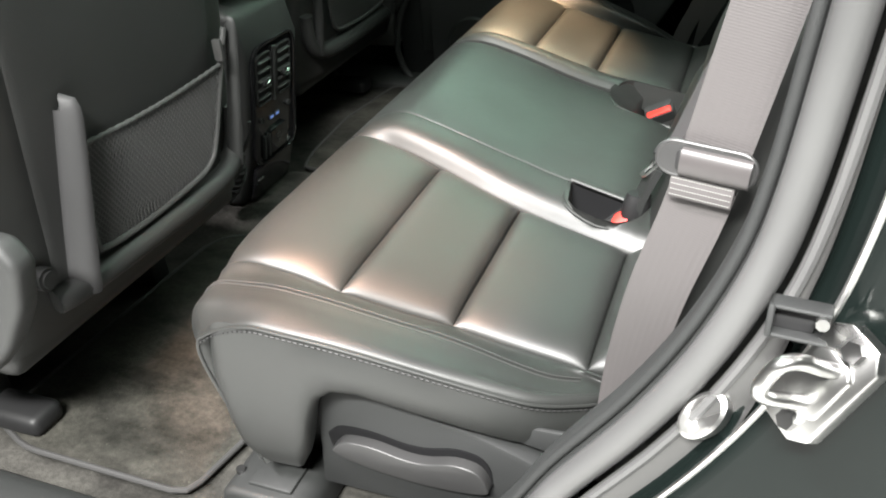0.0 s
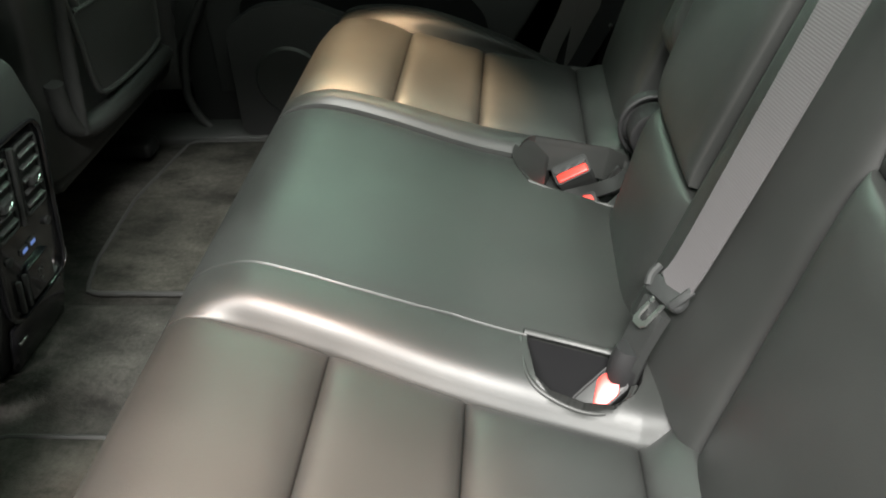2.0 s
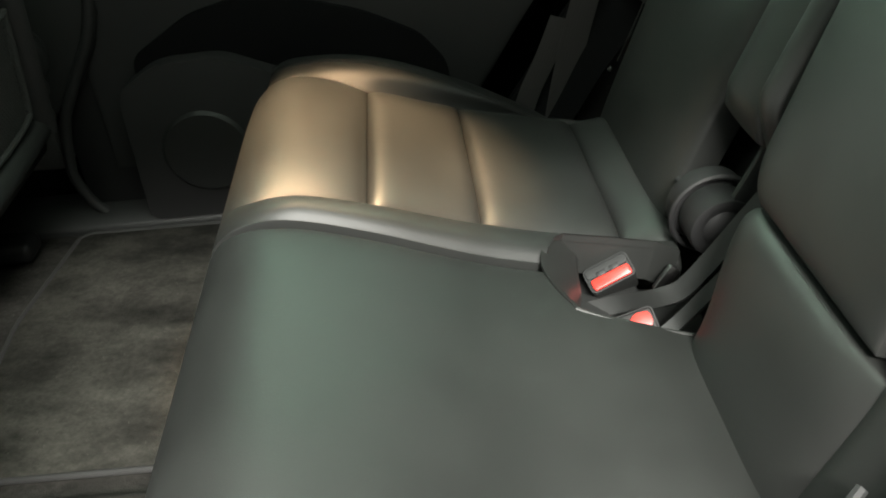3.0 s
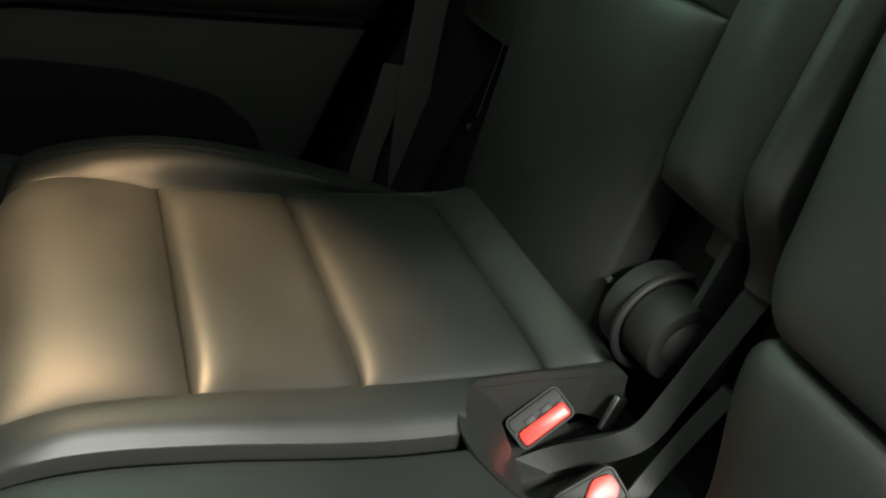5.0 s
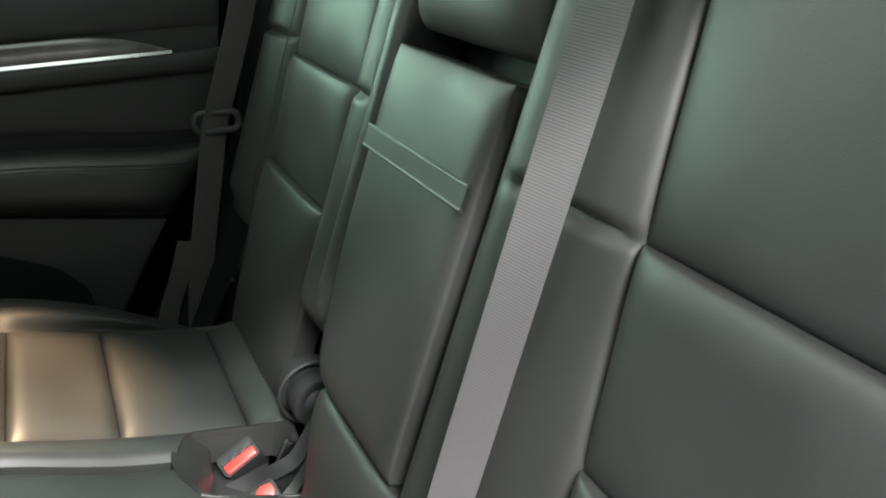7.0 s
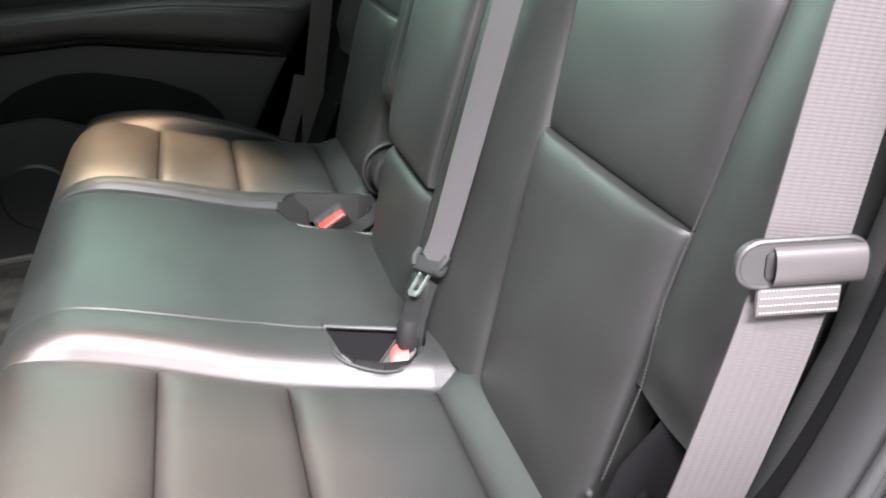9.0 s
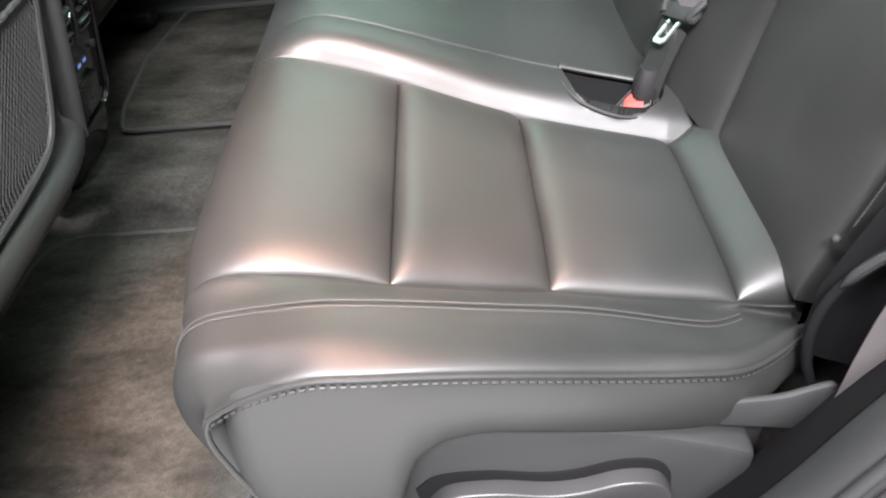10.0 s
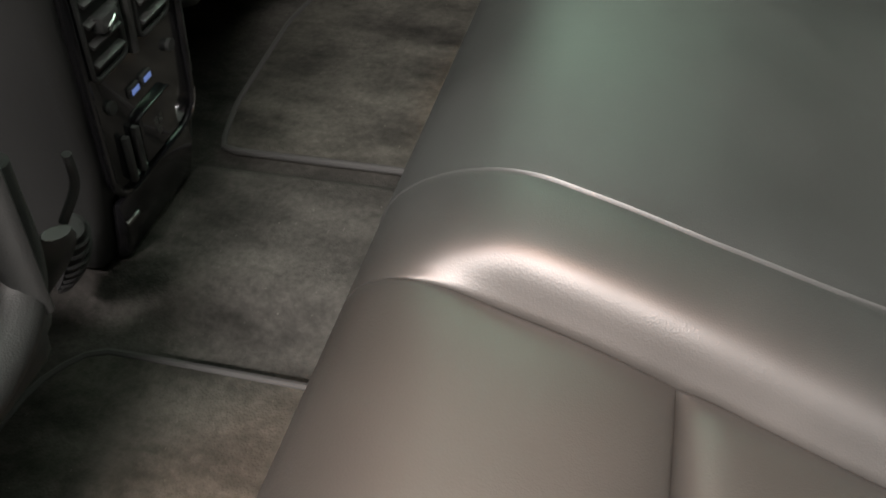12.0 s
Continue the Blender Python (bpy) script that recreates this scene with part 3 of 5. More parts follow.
def build_back(label, y_in, y_out, y_side, y_split):
    """An outer seat back: y_in and y_out bound the padded panels; y_side is the outer edge, y_split the inner one."""
    sg = 1 if y_in > y_out else -1
    root = thing("rear_bench_seat", label, "car seat", "rear seat backs")
    zl, zu = 0.565, 0.726
    lean = 0.13 if sg > 0 else 0.0

    def yin(z):
        return y_in + lean * (z - 0.573)

    for z0, z1, h, tilt in ((0.29, zl, 0.012, 0.016), (zl, zu, 0.012, 0.014), (zu, 1.02, 0.014, 0.012)):
        part("back_panel", back_pillow_bm(y_out, yin, z0, z1, h, p=5, q=0.5, tilt=tilt), LEATHER, root)

    def inner(z):
        y_in = yin(z)
        w = y_split - y_in
        e = 1 - 0.42 * math.exp(-((z - zu) / 0.006) ** 2)
        f = 1.0 if sg > 0 else ease(0.44, 0.475, z) ** 0.5
        return [(y, f * h * (1 - (1 - e) * (1 - ease(0.55, 0.85, (y - y_in) / w))) if h > 0 else h) for y, h in smooth2([(y_in, -0.03), (y_in, 0.0), (y_in + w * 0.12, 0.016), (y_in + w * 0.5, 0.03), (y_in + w * 0.88, 0.038 if sg > 0 else 0.024), (y_in + w, 0.01), (y_in + w, -0.05)], 24)]
    part("inner_bolster", back_roll_bm(inner, 0.30 if sg > 0 else 0.445, 1.02), LEATHER, root)

    def outer(z):
        low = ease(0.45, 0.50, z)
        e = y_side
        w = e - y_out
        r = (0.012 + 0.02 * low) * (1 - (0.4 * math.exp(-((z - zu - 0.02) / 0.006) ** 2) if sg < 0 else 0.0))
        return smooth2([(y_out, -0.03), (y_out, 0.0), (y_out + w * 0.12, r * 0.45), (y_out + w * 0.5, r), (y_out + w * 0.85, r * 0.9), (y_out + w, 0.004), (y_out + w, -0.06)], 24)
    part("outer_bolster", back_roll_bm(outer, 0.45, 1.02), LEATHER, root)
    line = [back_point(y_out - sg * 0.013, 0.37 + 0.6 * k / 60, 0.006 + 0.012 * ease(0.44, 0.53, 0.37 + 0.6 * k / 60)) for k in range(61)]
    st = bmesh.new()
    dots = even(line, 170)
    for a, b in zip(dots, dots[1:]):
        tube(st, [a, a.lerp(b, 0.7)], 0.0009, 5)
    tagged(part("stitching", st, THREAD, root, "row of grey stitches"), kind="stuff")
    part("back_shell", plate_bm([(0.60, 0.28), (0.70, 0.28), (0.92, 1.0), (0.84, 1.0)], min(y_side + sg * 0.03, y_split - sg * 0.004), max(y_side + sg * 0.03, y_split - sg * 0.004), bevel=0.01), PLASTIC, root)
    for y in (y_in + sg * 0.012, y_out - sg * 0.012):
        c = back_point(y, 0.357, 0.012)
        bm = bmesh.new()
        bmesh.ops.create_uvsphere(bm, u_segments=10, v_segments=6, radius=0.004, matrix=Matrix.Translation(c))
        part("trim_button", bm, PLASTIC_GREY, root)
    return root


build_back("black leather outer seat back with padded panels", 0.410, 0.142, 0.03, 0.590)
build_back("black leather outer seat back with padded panels and wide bolsters", 0.984, 1.272, 1.395, 0.884)

# centre armrest, folded up, with the little flap under it
arm = thing("folding_armrest", "black leather centre armrest folded up between the seat backs", "armrest")
part("armrest_pad", back_pillow_bm(0.597, lambda z: 0.836 - 0.018 * (1 - ease(0.43, 0.62, z)) - 0.032 * (1 - math.sqrt(1 - max(0.0, (0.475 - z) / 0.0455) ** 2)), 0.43, 0.795, 0.012, nu=40, p=8, q=0.5, lift=0.036), LEATHER, arm)
part("frame_bolster", back_roll_bm(lambda z: smooth2([(0.842, -0.04), (0.842, 0.024), (0.849, 0.038), (0.862, 0.042), (0.874, 0.036), (0.881, 0.008), (0.881, -0.05)], 20) if z > 0.5 else [(y, h - 0.05 * (1 - ease(0.42, 0.5, z))) for y, h in smooth2([(0.842, -0.04), (0.842, 0.024), (0.849, 0.038), (0.862, 0.042), (0.874, 0.036), (0.881, 0.008), (0.881, -0.05)], 20)], 0.42, 1.02), LEATHER, arm)
for z in (0.687, 0.708):
    part("pull_strap_edge", tube_bm([back_point(0.601 + 0.233 * k / 20, z, 0.0485) for k in range(21)], 0.002, 6), LEATHER, arm)
bm = bmesh.new()
add_grid(bm, [[back_point(0.601 + 0.233 * k / 20, 0.687 + 0.021 * j / 3, 0.0495) for k in range(21)] for j in range(4)])
part("pull_strap", bm, LEATHER, arm)
flap = thing("lower_back_flap", "black leather padded flap below the folded armrest", "seat part")
part("flap_piping", tube_bm([back_point(0.573 + 0.222 * k / 30, 0.420 - 0.006 * abs(2 * k / 30 - 1) ** 4, 0.034 - 0.012 * abs(2 * k / 30 - 1) ** 6) for k in range(31)], 0.003, 8), LEATHER, flap)
part("flap_pad", back_pillow_bm(0.566, lambda z: 0.812 - 0.030 * (1 - ease(0.30, 0.41, z)) - 0.018 * (1 - math.sqrt(1 - max(0.0, (z - 0.403) / 0.0205) ** 2)), 0.26, 0.423, 0.016, nu=36, p=4, q=0.5, tilt=0.008, lift=0.024), LEATHER, flap)
head = thing("centre_headrest", "black leather folding headrest over the centre armrest", "headrest")
part("headrest_pad", back_pillow_bm(0.594, 0.838, 0.815, 1.03, 0.045, p=5, q=0.5, lift=0.01), LEATHER, head)
part("headrest_hinge", tube_bm([back_point(0.61, 0.835, -0.03), back_point(0.82, 0.835, -0.03)], 0.008, 10), RUBBER, head)
part("back_shell", plate_bm([(0.60, 0.28), (0.70, 0.28), (0.92, 1.0), (0.84, 1.0)], 0.596, 0.878, bevel=0.008), PLASTIC, arm)
# ---------------------------------------------------------------- floor, mats, tunnel
bm = bmesh.new()
xs = [-1.6 + 2.7 * k / 90 for k in range(91)]
yy = [-0.10 + 1.62 * k / 104 for k in range(105)]


def floor_z(x, y):
    hump = ease(0.60, 0.66, y) * (1 - ease(0.80, 0.85, y))
    return 0.088 + 0.035 * hump + 0.003 * math.sin(9 * x + 4 * y) * hump


add_grid(bm, [[(x, y, floor_z(x, y)) for y in yy] for x in xs])
low = bmesh.ops.extrude_face_region(bm, geom=list(bm.faces))["geom"]
bmesh.ops.translate(bm, verts=[v for v in low if isinstance(v, bmesh.types.BMVert)], vec=(0, 0, -0.06))
solid("floor", bm, CARPET, "charcoal carpeted car floor with a low tunnel hump", "floor", "structure")


def build_mat(label, outline, group):
    root = thing("floor_mat", label, "floor mat", group)
    line = [(p.x, p.y) for p in even(outline + outline[:1], 90)[:-1]]
    bm = plate_bm(line, 0.093, 0.103, axis="z", bevel=0.002)
    part("mat_carpet", bm, MAT, root)
    part("edge_binding", tube_bm([(u, v, 0.1015) for u, v in line], 0.0042, 8, closed=True), EDGE, root, "stitched dark edge binding")
    return root


build_mat("worn charcoal carpet mat on the floor behind the front seat",
          corner([(0.022, -0.014), (0.042, 0.10), (0.06, 0.566), (-0.283, 0.566), (-0.315, 0.52), (-0.32, 0.40), (-0.33, 0.02), (-0.25, -0.012)], 0.024), "floor mats")
build_mat("charcoal carpet mat on the floor across the tunnel",
          corner([(0.052, 1.38), (-0.30, 1.38), (-0.33, 1.15), (-0.318, 0.95), (-0.298, 0.864), (0.06, 0.860)], 0.016), "floor mats")

# ---------------------------------------------------------------- front seats


def build_front_seat(label, y0, sg, dx):
    """Rear of a front seat: y0 is its outer side, sg the way inwards, dx its shift along the car."""
    root = thing("front_seat", label, "car seat", "front seats")

    def fx(z):
        return -0.160 + 0.14 * (z - 0.34) + dx

    def fp(v, z, h=0.0):
        """v metres from the outer side, at height z, h proud of the back."""
        return Vector((fx(z) + h, y0 + sg * v, z))
    # padded shell
    bm = bmesh.new()
    rows = []
    for k in range(31):
        z = 0.27 + 0.78 * k / 30
        ring = []
        w = 0.52 - 0.10 * ease(0.75, 1.05, z)
        for q in range(32):
            a = 2 * math.pi * q / 32
            cx, cy = math.cos(a), math.sin(a)
            v = 0.26 + w / 2 * math.copysign(abs(cy) ** 0.35, cy)
            h = -0.055 + 0.05 * math.copysign(abs(cx) ** 0.45, cx)
            ring.append(fp(v - 0.01, z, h))
        rows.append(ring)
    vs = add_grid(bm, rows, wrap_v=True)
    bm.faces.new(vs[0])
    bm.faces.new(vs[-1])
    part("seat_back", bm, LEATHER, root)
    # hard back board with its rim, above the pocket
    bm = bmesh.new()
    add_grid(bm, [[fp(0.075 + 0.36 * a, 0.31 + 0.66 * b, 0.002 + 0.004 * crown(a, 6, 0.5)) for a in edged(16)] for b in edged(16)])
    part("back_board", bm, PLASTIC, root, "black plastic back board")
    # pocket uprights, lower roll
    for va, vb, za, zb, wide in ((0.105, 0.134, 0.32, 0.562, 0.025), (0.462, 0.470, 0.33, 0.562, 0.013)):
        pts = [fp(va, za, 0.012), fp((va + vb) / 2, (za + zb) / 2, 0.016), fp(vb, zb - 0.012, 0.018), fp(vb, zb, 0.012)]
        part("pocket_upright", tube_bm(spline(pts, 16), lambda t, w=wide: w * (1 - 0.45 * t), 14, flat=0.5), DOOR_LOWER if wide > 0.02 else PLASTIC, root)
    roll = spline([fp(0.066, 0.326, 0.002), fp(0.1, 0.326, 0.010), fp(0.25, 0.324, 0.014), fp(0.38, 0.324, 0.012), fp(0.445, 0.332, 0.006), fp(0.475, 0.36, 0.0), fp(0.485, 0.42, -0.004)], 40)
    part("lower_roll", tube_bm(roll, lambda t: 0.021 - 0.006 * ease(0.6, 1, t), 14, flat=0.85), PLASTIC, root)
    rim = spline([fp(0.146, 0.51, 0.017), fp(0.140, 0.44, 0.017), fp(0.138, 0.372, 0.018), fp(0.155, 0.357, 0.019), fp(0.24, 0.351, 0.019), fp(0.345, 0.356, 0.019), fp(0.387, 0.366, 0.018), fp(0.407, 0.395, 0.018),
                  fp(0.431, 0.477, 0.017), fp(0.456, 0.556, 0.015)], 60)
    part("pocket_rim", tube_bm(rim, 0.0045, 8), NET, root)
    # stretched net, two crossing sets of cords
    bm = bmesh.new()

    def bound(z):
        a = lerp_table([(0.352, 0.155), (0.372, 0.139), (0.51, 0.146)], z)
        b = lerp_table([(0.352, 0.33), (0.358, 0.36), (0.366, 0.387), (0.395, 0.407), (0.477, 0.431), (0.51, 0.44)], z)
        return a, b
    step = 0.0072
    rowsz = [0.353 + 0.0051 * k for k in range(31)]
    for k, z in enumerate(rowsz[:-1]):
        a, b = bound(z + 0.0025)
        n = int((b - a) / step)
        for i in range(n):
            v0 = a + step * i + (step / 2 if k % 2 else 0)
            for s in (-0.5, 0.5):
                p, q = fp(v0, z, 0.018 + 0.0006 * s), fp(v0 + s * step, rowsz[k + 1], 0.018 - 0.0006 * s)
                w = Vector((0, 0.0010 * sg, 0.0004))
                u = Vector((0.0008, 0, 0))
                c = [bm.verts.new(x) for x in (p - w, p + u, p + w, q - w, q + u, q + w)]
                bm.faces.new((c[0], c[1], c[4], c[3]))
                bm.faces.new((c[1], c[2], c[5], c[4]))
    tagged(part("pocket_net", bm, NET, root, "elastic mesh net pocket"), kind="stuff")
    top = [fp(0.146 + 0.288 * k / 60, 0.507 + 0.0008 * math.sin(k * 1.9) - 0.006 * math.sin(math.pi * k / 60), 0.018) for k in range(61)]
    part("net_hem", tube_bm(top, 0.0032, 8), NET, root)
    part("net_clip", box_bm((-0.007, -0.004, -0.016), (0.007, 0.004, 0.016), 0.002, Matrix.Translation(fp(0.432, 0.530, 0.02))), JAMB, root, "pale net clip")
    # recliner cover, lower frame, runners
    c = fp(-0.012, 0.395, -0.05)
    bm = bmesh.new()
    m = Matrix.Translation(c) @ Euler((radians(90), 0, 0)).to_matrix().to_4x4()
    bmesh.ops.create_cone(bm, segments=36, radius1=0.058, radius2=0.05, depth=0.03, cap_ends=True, matrix=m)
    bmesh.ops.bevel(bm, geom=[e for e in bm.edges if len(e.link_faces) == 2 and abs(e.calc_face_angle(0)) > 0.8], offset=0.008, segments=3, affect="EDGES")
    part("recliner_cover", bm, PLASTIC_GREY, root)
    shield = corner_flat([(-0.077 + dx, 0.482), (-0.058 + dx, 0.455), (-0.078 + dx, 0.397), (-0.122 + dx, 0.333), (-0.170 + dx, 0.287), (-0.272 + dx, 0.25), (-0.372 + dx, 0.30), (-0.312 + dx, 0.49)], 0.012)
    part("side_shield", plate_bm(shield, y0 - sg * 0.042, y0 - sg * 0.008, bevel=0.010, seg=3), PLASTIC, root, "black plastic recliner shield")
    part("recliner_knob", tube_bm([fp(0.058, 0.366, -0.004), fp(0.058, 0.366, 0.012), fp(0.058, 0.366, 0.0125), fp(0.058, 0.366, 0.016)], lambda t: 0.015 if t < 0.5 else 0.011, 18), PLASTIC, root)
    part("seat_cushion", plate_bm([(-0.19 + dx, 0.235), (-0.19 + dx, 0.30), (-0.66 + dx, 0.36), (-0.72 + dx, 0.26)], min(y0, y0 + sg * 0.5), max(y0, y0 + sg * 0.5), bevel=0.02, seg=3), LEATHER, root)
    for v in (0.06, 0.42):
        part("runner", box_bm((-0.72, -0.02, 0.09), (-0.33, 0.02, 0.235), 0.004, Matrix.Translation((dx, y0 + sg * v, 0))), PLASTIC, root)
    return root


build_front_seat("black front seat seen from behind with a net pocket", -0.02, 1, 0.0)
build_front_seat("black front seat seen from behind, pushed further forward", 1.43, -1, -0.13)
for y, dx in ((0.03, 0.0), (1.33, -0.12)):
    solid("runner_end_cap", box_bm((-0.03, -0.028, 0), (0.075, 0.028, 0.034), 0.012, Matrix.Translation((-0.31 + dx, y, 0.102)), 3), RUBBER, "black plastic seat runner end cap on the floor", "cap", group="runner end caps")

# ribbed air outlet under the front seat: a bowed outlet with fins beside a smooth grey horn
duct = thing("air_outlet", "grey ribbed air outlet on the floor beside the console", "air vent")
A, B = Vector((-0.252, 0.578, 0.250)), Vector((-0.315, 0.592, 0.160))
along = (B - A).normalized()
out = Vector((0.62, 0.55, -0.2))
out = (out - along * out.dot(along)).normalized()
wide = along.cross(out).normalized()


def outlet_arc(p, r, n=14):
    return [p + out * r * math.sin(math.pi * k / n) + wide * 0.9 * r * math.cos(math.pi * k / n) for k in range(n + 1)]


bm = bmesh.new()
rows = [outlet_arc(A.lerp(B, k / 10), 0.008 + 0.011 * math.sin(math.pi * (0.15 + 0.75 * k / 10))) for k in range(11)]
vs = add_grid(bm, rows)
bm.faces.new(vs[0])
bm.faces.new(vs[-1])
part("outlet_body", bm, RUBBER, duct)
for k in range(7):
    t = (k + 0.5) / 7
    part("outlet_rib", tube_bm(outlet_arc(A.lerp(B, t), 0.0105 + 0.0115 * math.sin(math.pi * (0.15 + 0.75 * t))), 0.0018, 6), PLASTIC_GREY, duct)
part("outlet_lip", tube_bm(spline([A + out * 0.010, A.lerp(B, 0.5) + out * 0.021 - wide * 0.006, B + out * 0.016 - wide * 0.008, B + along * 0.014 + out * 0.006], 20), 0.003, 8), PLASTIC_GREY, duct)
part("outlet_horn", tube_bm(spline([(-0.205, 0.528, 0.300), (-0.225, 0.530, 0.275), (-0.262, 0.535, 0.225), (-0.305, 0.538, 0.165)], 20), lambda t: 0.006 + 0.016 * math.sin(math.pi * min(1, 0.1 + t)), 12, flat=0.45), JAMB, duct, "smooth pale grey horn")
part("outlet_stay", tube_bm(spline([(-0.188, 0.552, 0.353), (-0.194, 0.552, 0.325), (-0.208, 0.54, 0.298)], 12), 0.0035, 8), PLASTIC_GREY, duct)

# ---------------------------------------------------------------- console
con = thing("centre_console", "black centre console with rear vents, ports and a socket", "console")
part("console_body", plate_bm([(-1.1, 0.09), (-0.262, 0.12), (-0.243, 0.24), (-0.243, 0.43), (-0.27, 0.50), (-0.33, 0.535), (-0.8, 0.53), (-1.1, 0.45)], 0.570, 0.760, bevel=0.012, seg=3), PLASTIC, con)
part("armrest_lid", plate_bm([(-0.29, 0.535), (-0.27, 0.55), (-0.29, 0.585), (-0.36, 0.60), (-0.72, 0.595), (-0.74, 0.54)], 0.568, 0.765, bevel=0.014, seg=3), LEATHER, con)
CX, YA, YB, ZA, ZB = -0.236, 0.584, 0.730, 0.203, 0.442
part("rear_panel", plate_bm(rounded(YA, ZA, YB, ZB, 0.03), CX - 0.008, CX, axis="x", bevel=0.003), GLOSS, con, "gloss black rear panel")
part("bezel", tube_bm([(CX + 0.001, u, v) for u, v in rounded(YA, ZA, YB, ZB, 0.03)], 0.0035, 8, closed=True), GLOSS, con)
part("bezel_accent", tube_bm([(CX + 0.0045, u, v) for u, v in rounded(YA - 0.0005, ZA, YB + 0.0005, ZB, 0.03)][18:30], 0.0012, 6), CHROME, con)
for y0, y1 in ((YA + 0.010, YA + 0.058), (YB - 0.066, YB - 0.018)):
    vent = part("vent_frame", tube_bm([(CX + 0.002, u, v) for u, v in rounded(y0, 0.328, y1, 0.424, 0.008)], 0.0026, 8, closed=True), PLASTIC_GREY, con)
    part("vent_recess", box_bm((CX - 0.002, y0 + 0.003, 0.331), (CX + 0.0008, y1 - 0.003, 0.421), 0), RUBBER, con)
    for k in range(5):
        part("slat", box_bm((-0.004, y0 + 0.004, -0.0018), (0.004, y1 - 0.004, 0.0018), 0.0008, pose(CX + 0.003, 0, 0.341 + 0.0175 * k, 0, 24, 0)), LATCH, vent)
    part("vent_knob", box_bm((-0.004, -0.012, -0.007), (0.008, 0.012, 0.007), 0.003, Matrix.Translation((CX + 0.005, (y0 + y1) / 2, 0.372))), PLASTIC_GREY, vent)
    part("knob_accent", box_bm((-0.0015, -0.008, -0.0018), (0.0015, 0.008, 0.0018), 0.001, pose(CX + 0.0135, (y0 + y1) / 2, 0.371, 18, -35, 0)), CHROME, vent, "bright accent bar")
part("divider", tube_bm([(CX + 0.002, 0.653, 0.322), (CX + 0.004, 0.653, 0.43)], 0.0045, 8), PLASTIC, con)
for k, y in enumerate((0.641, 0.661)):
    p = part("usb_port", box_bm((CX - 0.002, y - 0.008, 0.286), (CX + 0.003, y + 0.008, 0.296), 0.001), PLASTIC, con)
    part("port_light", box_bm((CX + 0.0031, y - 0.0055, 0.2885), (CX + 0.0038, y + 0.0055, 0.2935), 0), BLUE, p, "blue lit port")
sock = part("socket_cover", plate_bm(rounded(0.632, 0.214, 0.692, 0.266, 0.006), CX, CX + 0.006, axis="x", bevel=0.002), GLOSS, con)
for y, z, w, h in ((0.656, 0.248, 0.005, 0.004), (0.664, 0.248, 0.005, 0.004), (0.656, 0.242, 0.005, 0.004), (0.664, 0.242, 0.005, 0.004), (0.660, 0.233, 0.007, 0.006)):
    part("printed_mark", box_bm((CX + 0.0061, y - w / 2, z - h / 2), (CX + 0.0066, y + w / 2, z + h / 2), 0), JAMB, sock)
for y in (0.627, 0.611):
    part("socket_rail", box_bm((CX, y - 0.003, 0.212), (CX + 0.007, y + 0.003, 0.262), 0.0015), PLASTIC_GREY, con)
for y in (0.606, 0.706):
    part("button", tube_bm([(CX, y, 0.296), (CX + 0.004, y, 0.296)], 0.006, 12), PLASTIC_GREY, con)
part("base_trim", plate_bm([(-0.262, 0.12), (-0.246, 0.125), (-0.238, 0.17), (-0.24, 0.198), (-0.25, 0.198)], 0.59, 0.725, bevel=0.006), GLOSS, con)
part("base_accent", box_bm((-0.240, 0.592, 0.170), (-0.2365, 0.612, 0.174), 0.001), CHROME, con)
for ob in con.children_recursive:  # its rear face leans back over the floor
    for v in ob.data.vertices:
        v.co.x += 0.168 * (v.co.z - 0.224) * (1 - ease(0.3, 0.8, -v.co.x))
con.location = (-0.026, 0.066, 0.003)

# ---------------------------------------------------------------- far door
SWEEP = [(0.305, 0.14), (0.395, 0.20), (0.457, 0.282), (0.503, 0.362), (0.559, 0.444), (0.599, 0.516), (0.6265, 0.587), (0.639, 0.646), (0.648, 0.731), (0.655, 0.82), (0.662, 0.95), (0.664, 1.12)]
sweep = [Vector((p.x, 0, p.y)) for p in spline([(a, b, 0) for a, b in SWEEP], 60)]
door = thing("door_1", "closed rear car door with armrest, wood strip, bright line and pocket", "car door", kind="structure")


def rear_edge(z):
    return lerp_table([(0.1, 0.19), (0.2, 0.31), (0.294, 0.39), (0.443, 0.49), (0.557, 0.56), (0.73, 0.613), (0.813, 0.625), (1.0, 0.635)], z) - 0.004


def door_slab(name, zlo, zhi, y, mat, depth=0.05, x0=-0.235, bulge=0.0, label="", nz=8, nx=30, parent=None, xr=None):
    """A strip of the door between two heights (functions of x), its face at y, rounded over its edges."""
    lo = zlo if callable(zlo) else (lambda x: zlo)
    hi = zhi if callable(zhi) else (lambda x: zhi)
    bm = bmesh.new()
    rows = []
    for a in edged(nx):
        row = []
        for k, b in enumerate(edged(nz)):
            x = x0 + ((xr or 0.62) - x0) * a
            z = lo(x) + (hi(x) - lo(x)) * b
            if xr is None:
                x = x0 + (rear_edge(z) - x0) * a
                z = lo(x) + (hi(x) - lo(x)) * b
            row.append(Vector((x, y - bulge * crown(b, 3, 0.7) * crown(a, 10, 0.5), z)))
        row = [row[0] + Vector((0, depth, 0))] + row + [row[-1] + Vector((0, depth, 0))]
        rows.append(row)
    rows = [[p + Vector((0, depth, 0)) for p in rows[0]]] + rows + [[p + Vector((0, depth, 0)) for p in rows[-1]]]
    add_grid(bm, rows)
    return part(name, bm, mat, parent or door, label)


door_slab("upper_trim", 0.779, 0.855, 1.425, DOOR_TRIM, bulge=0.006)


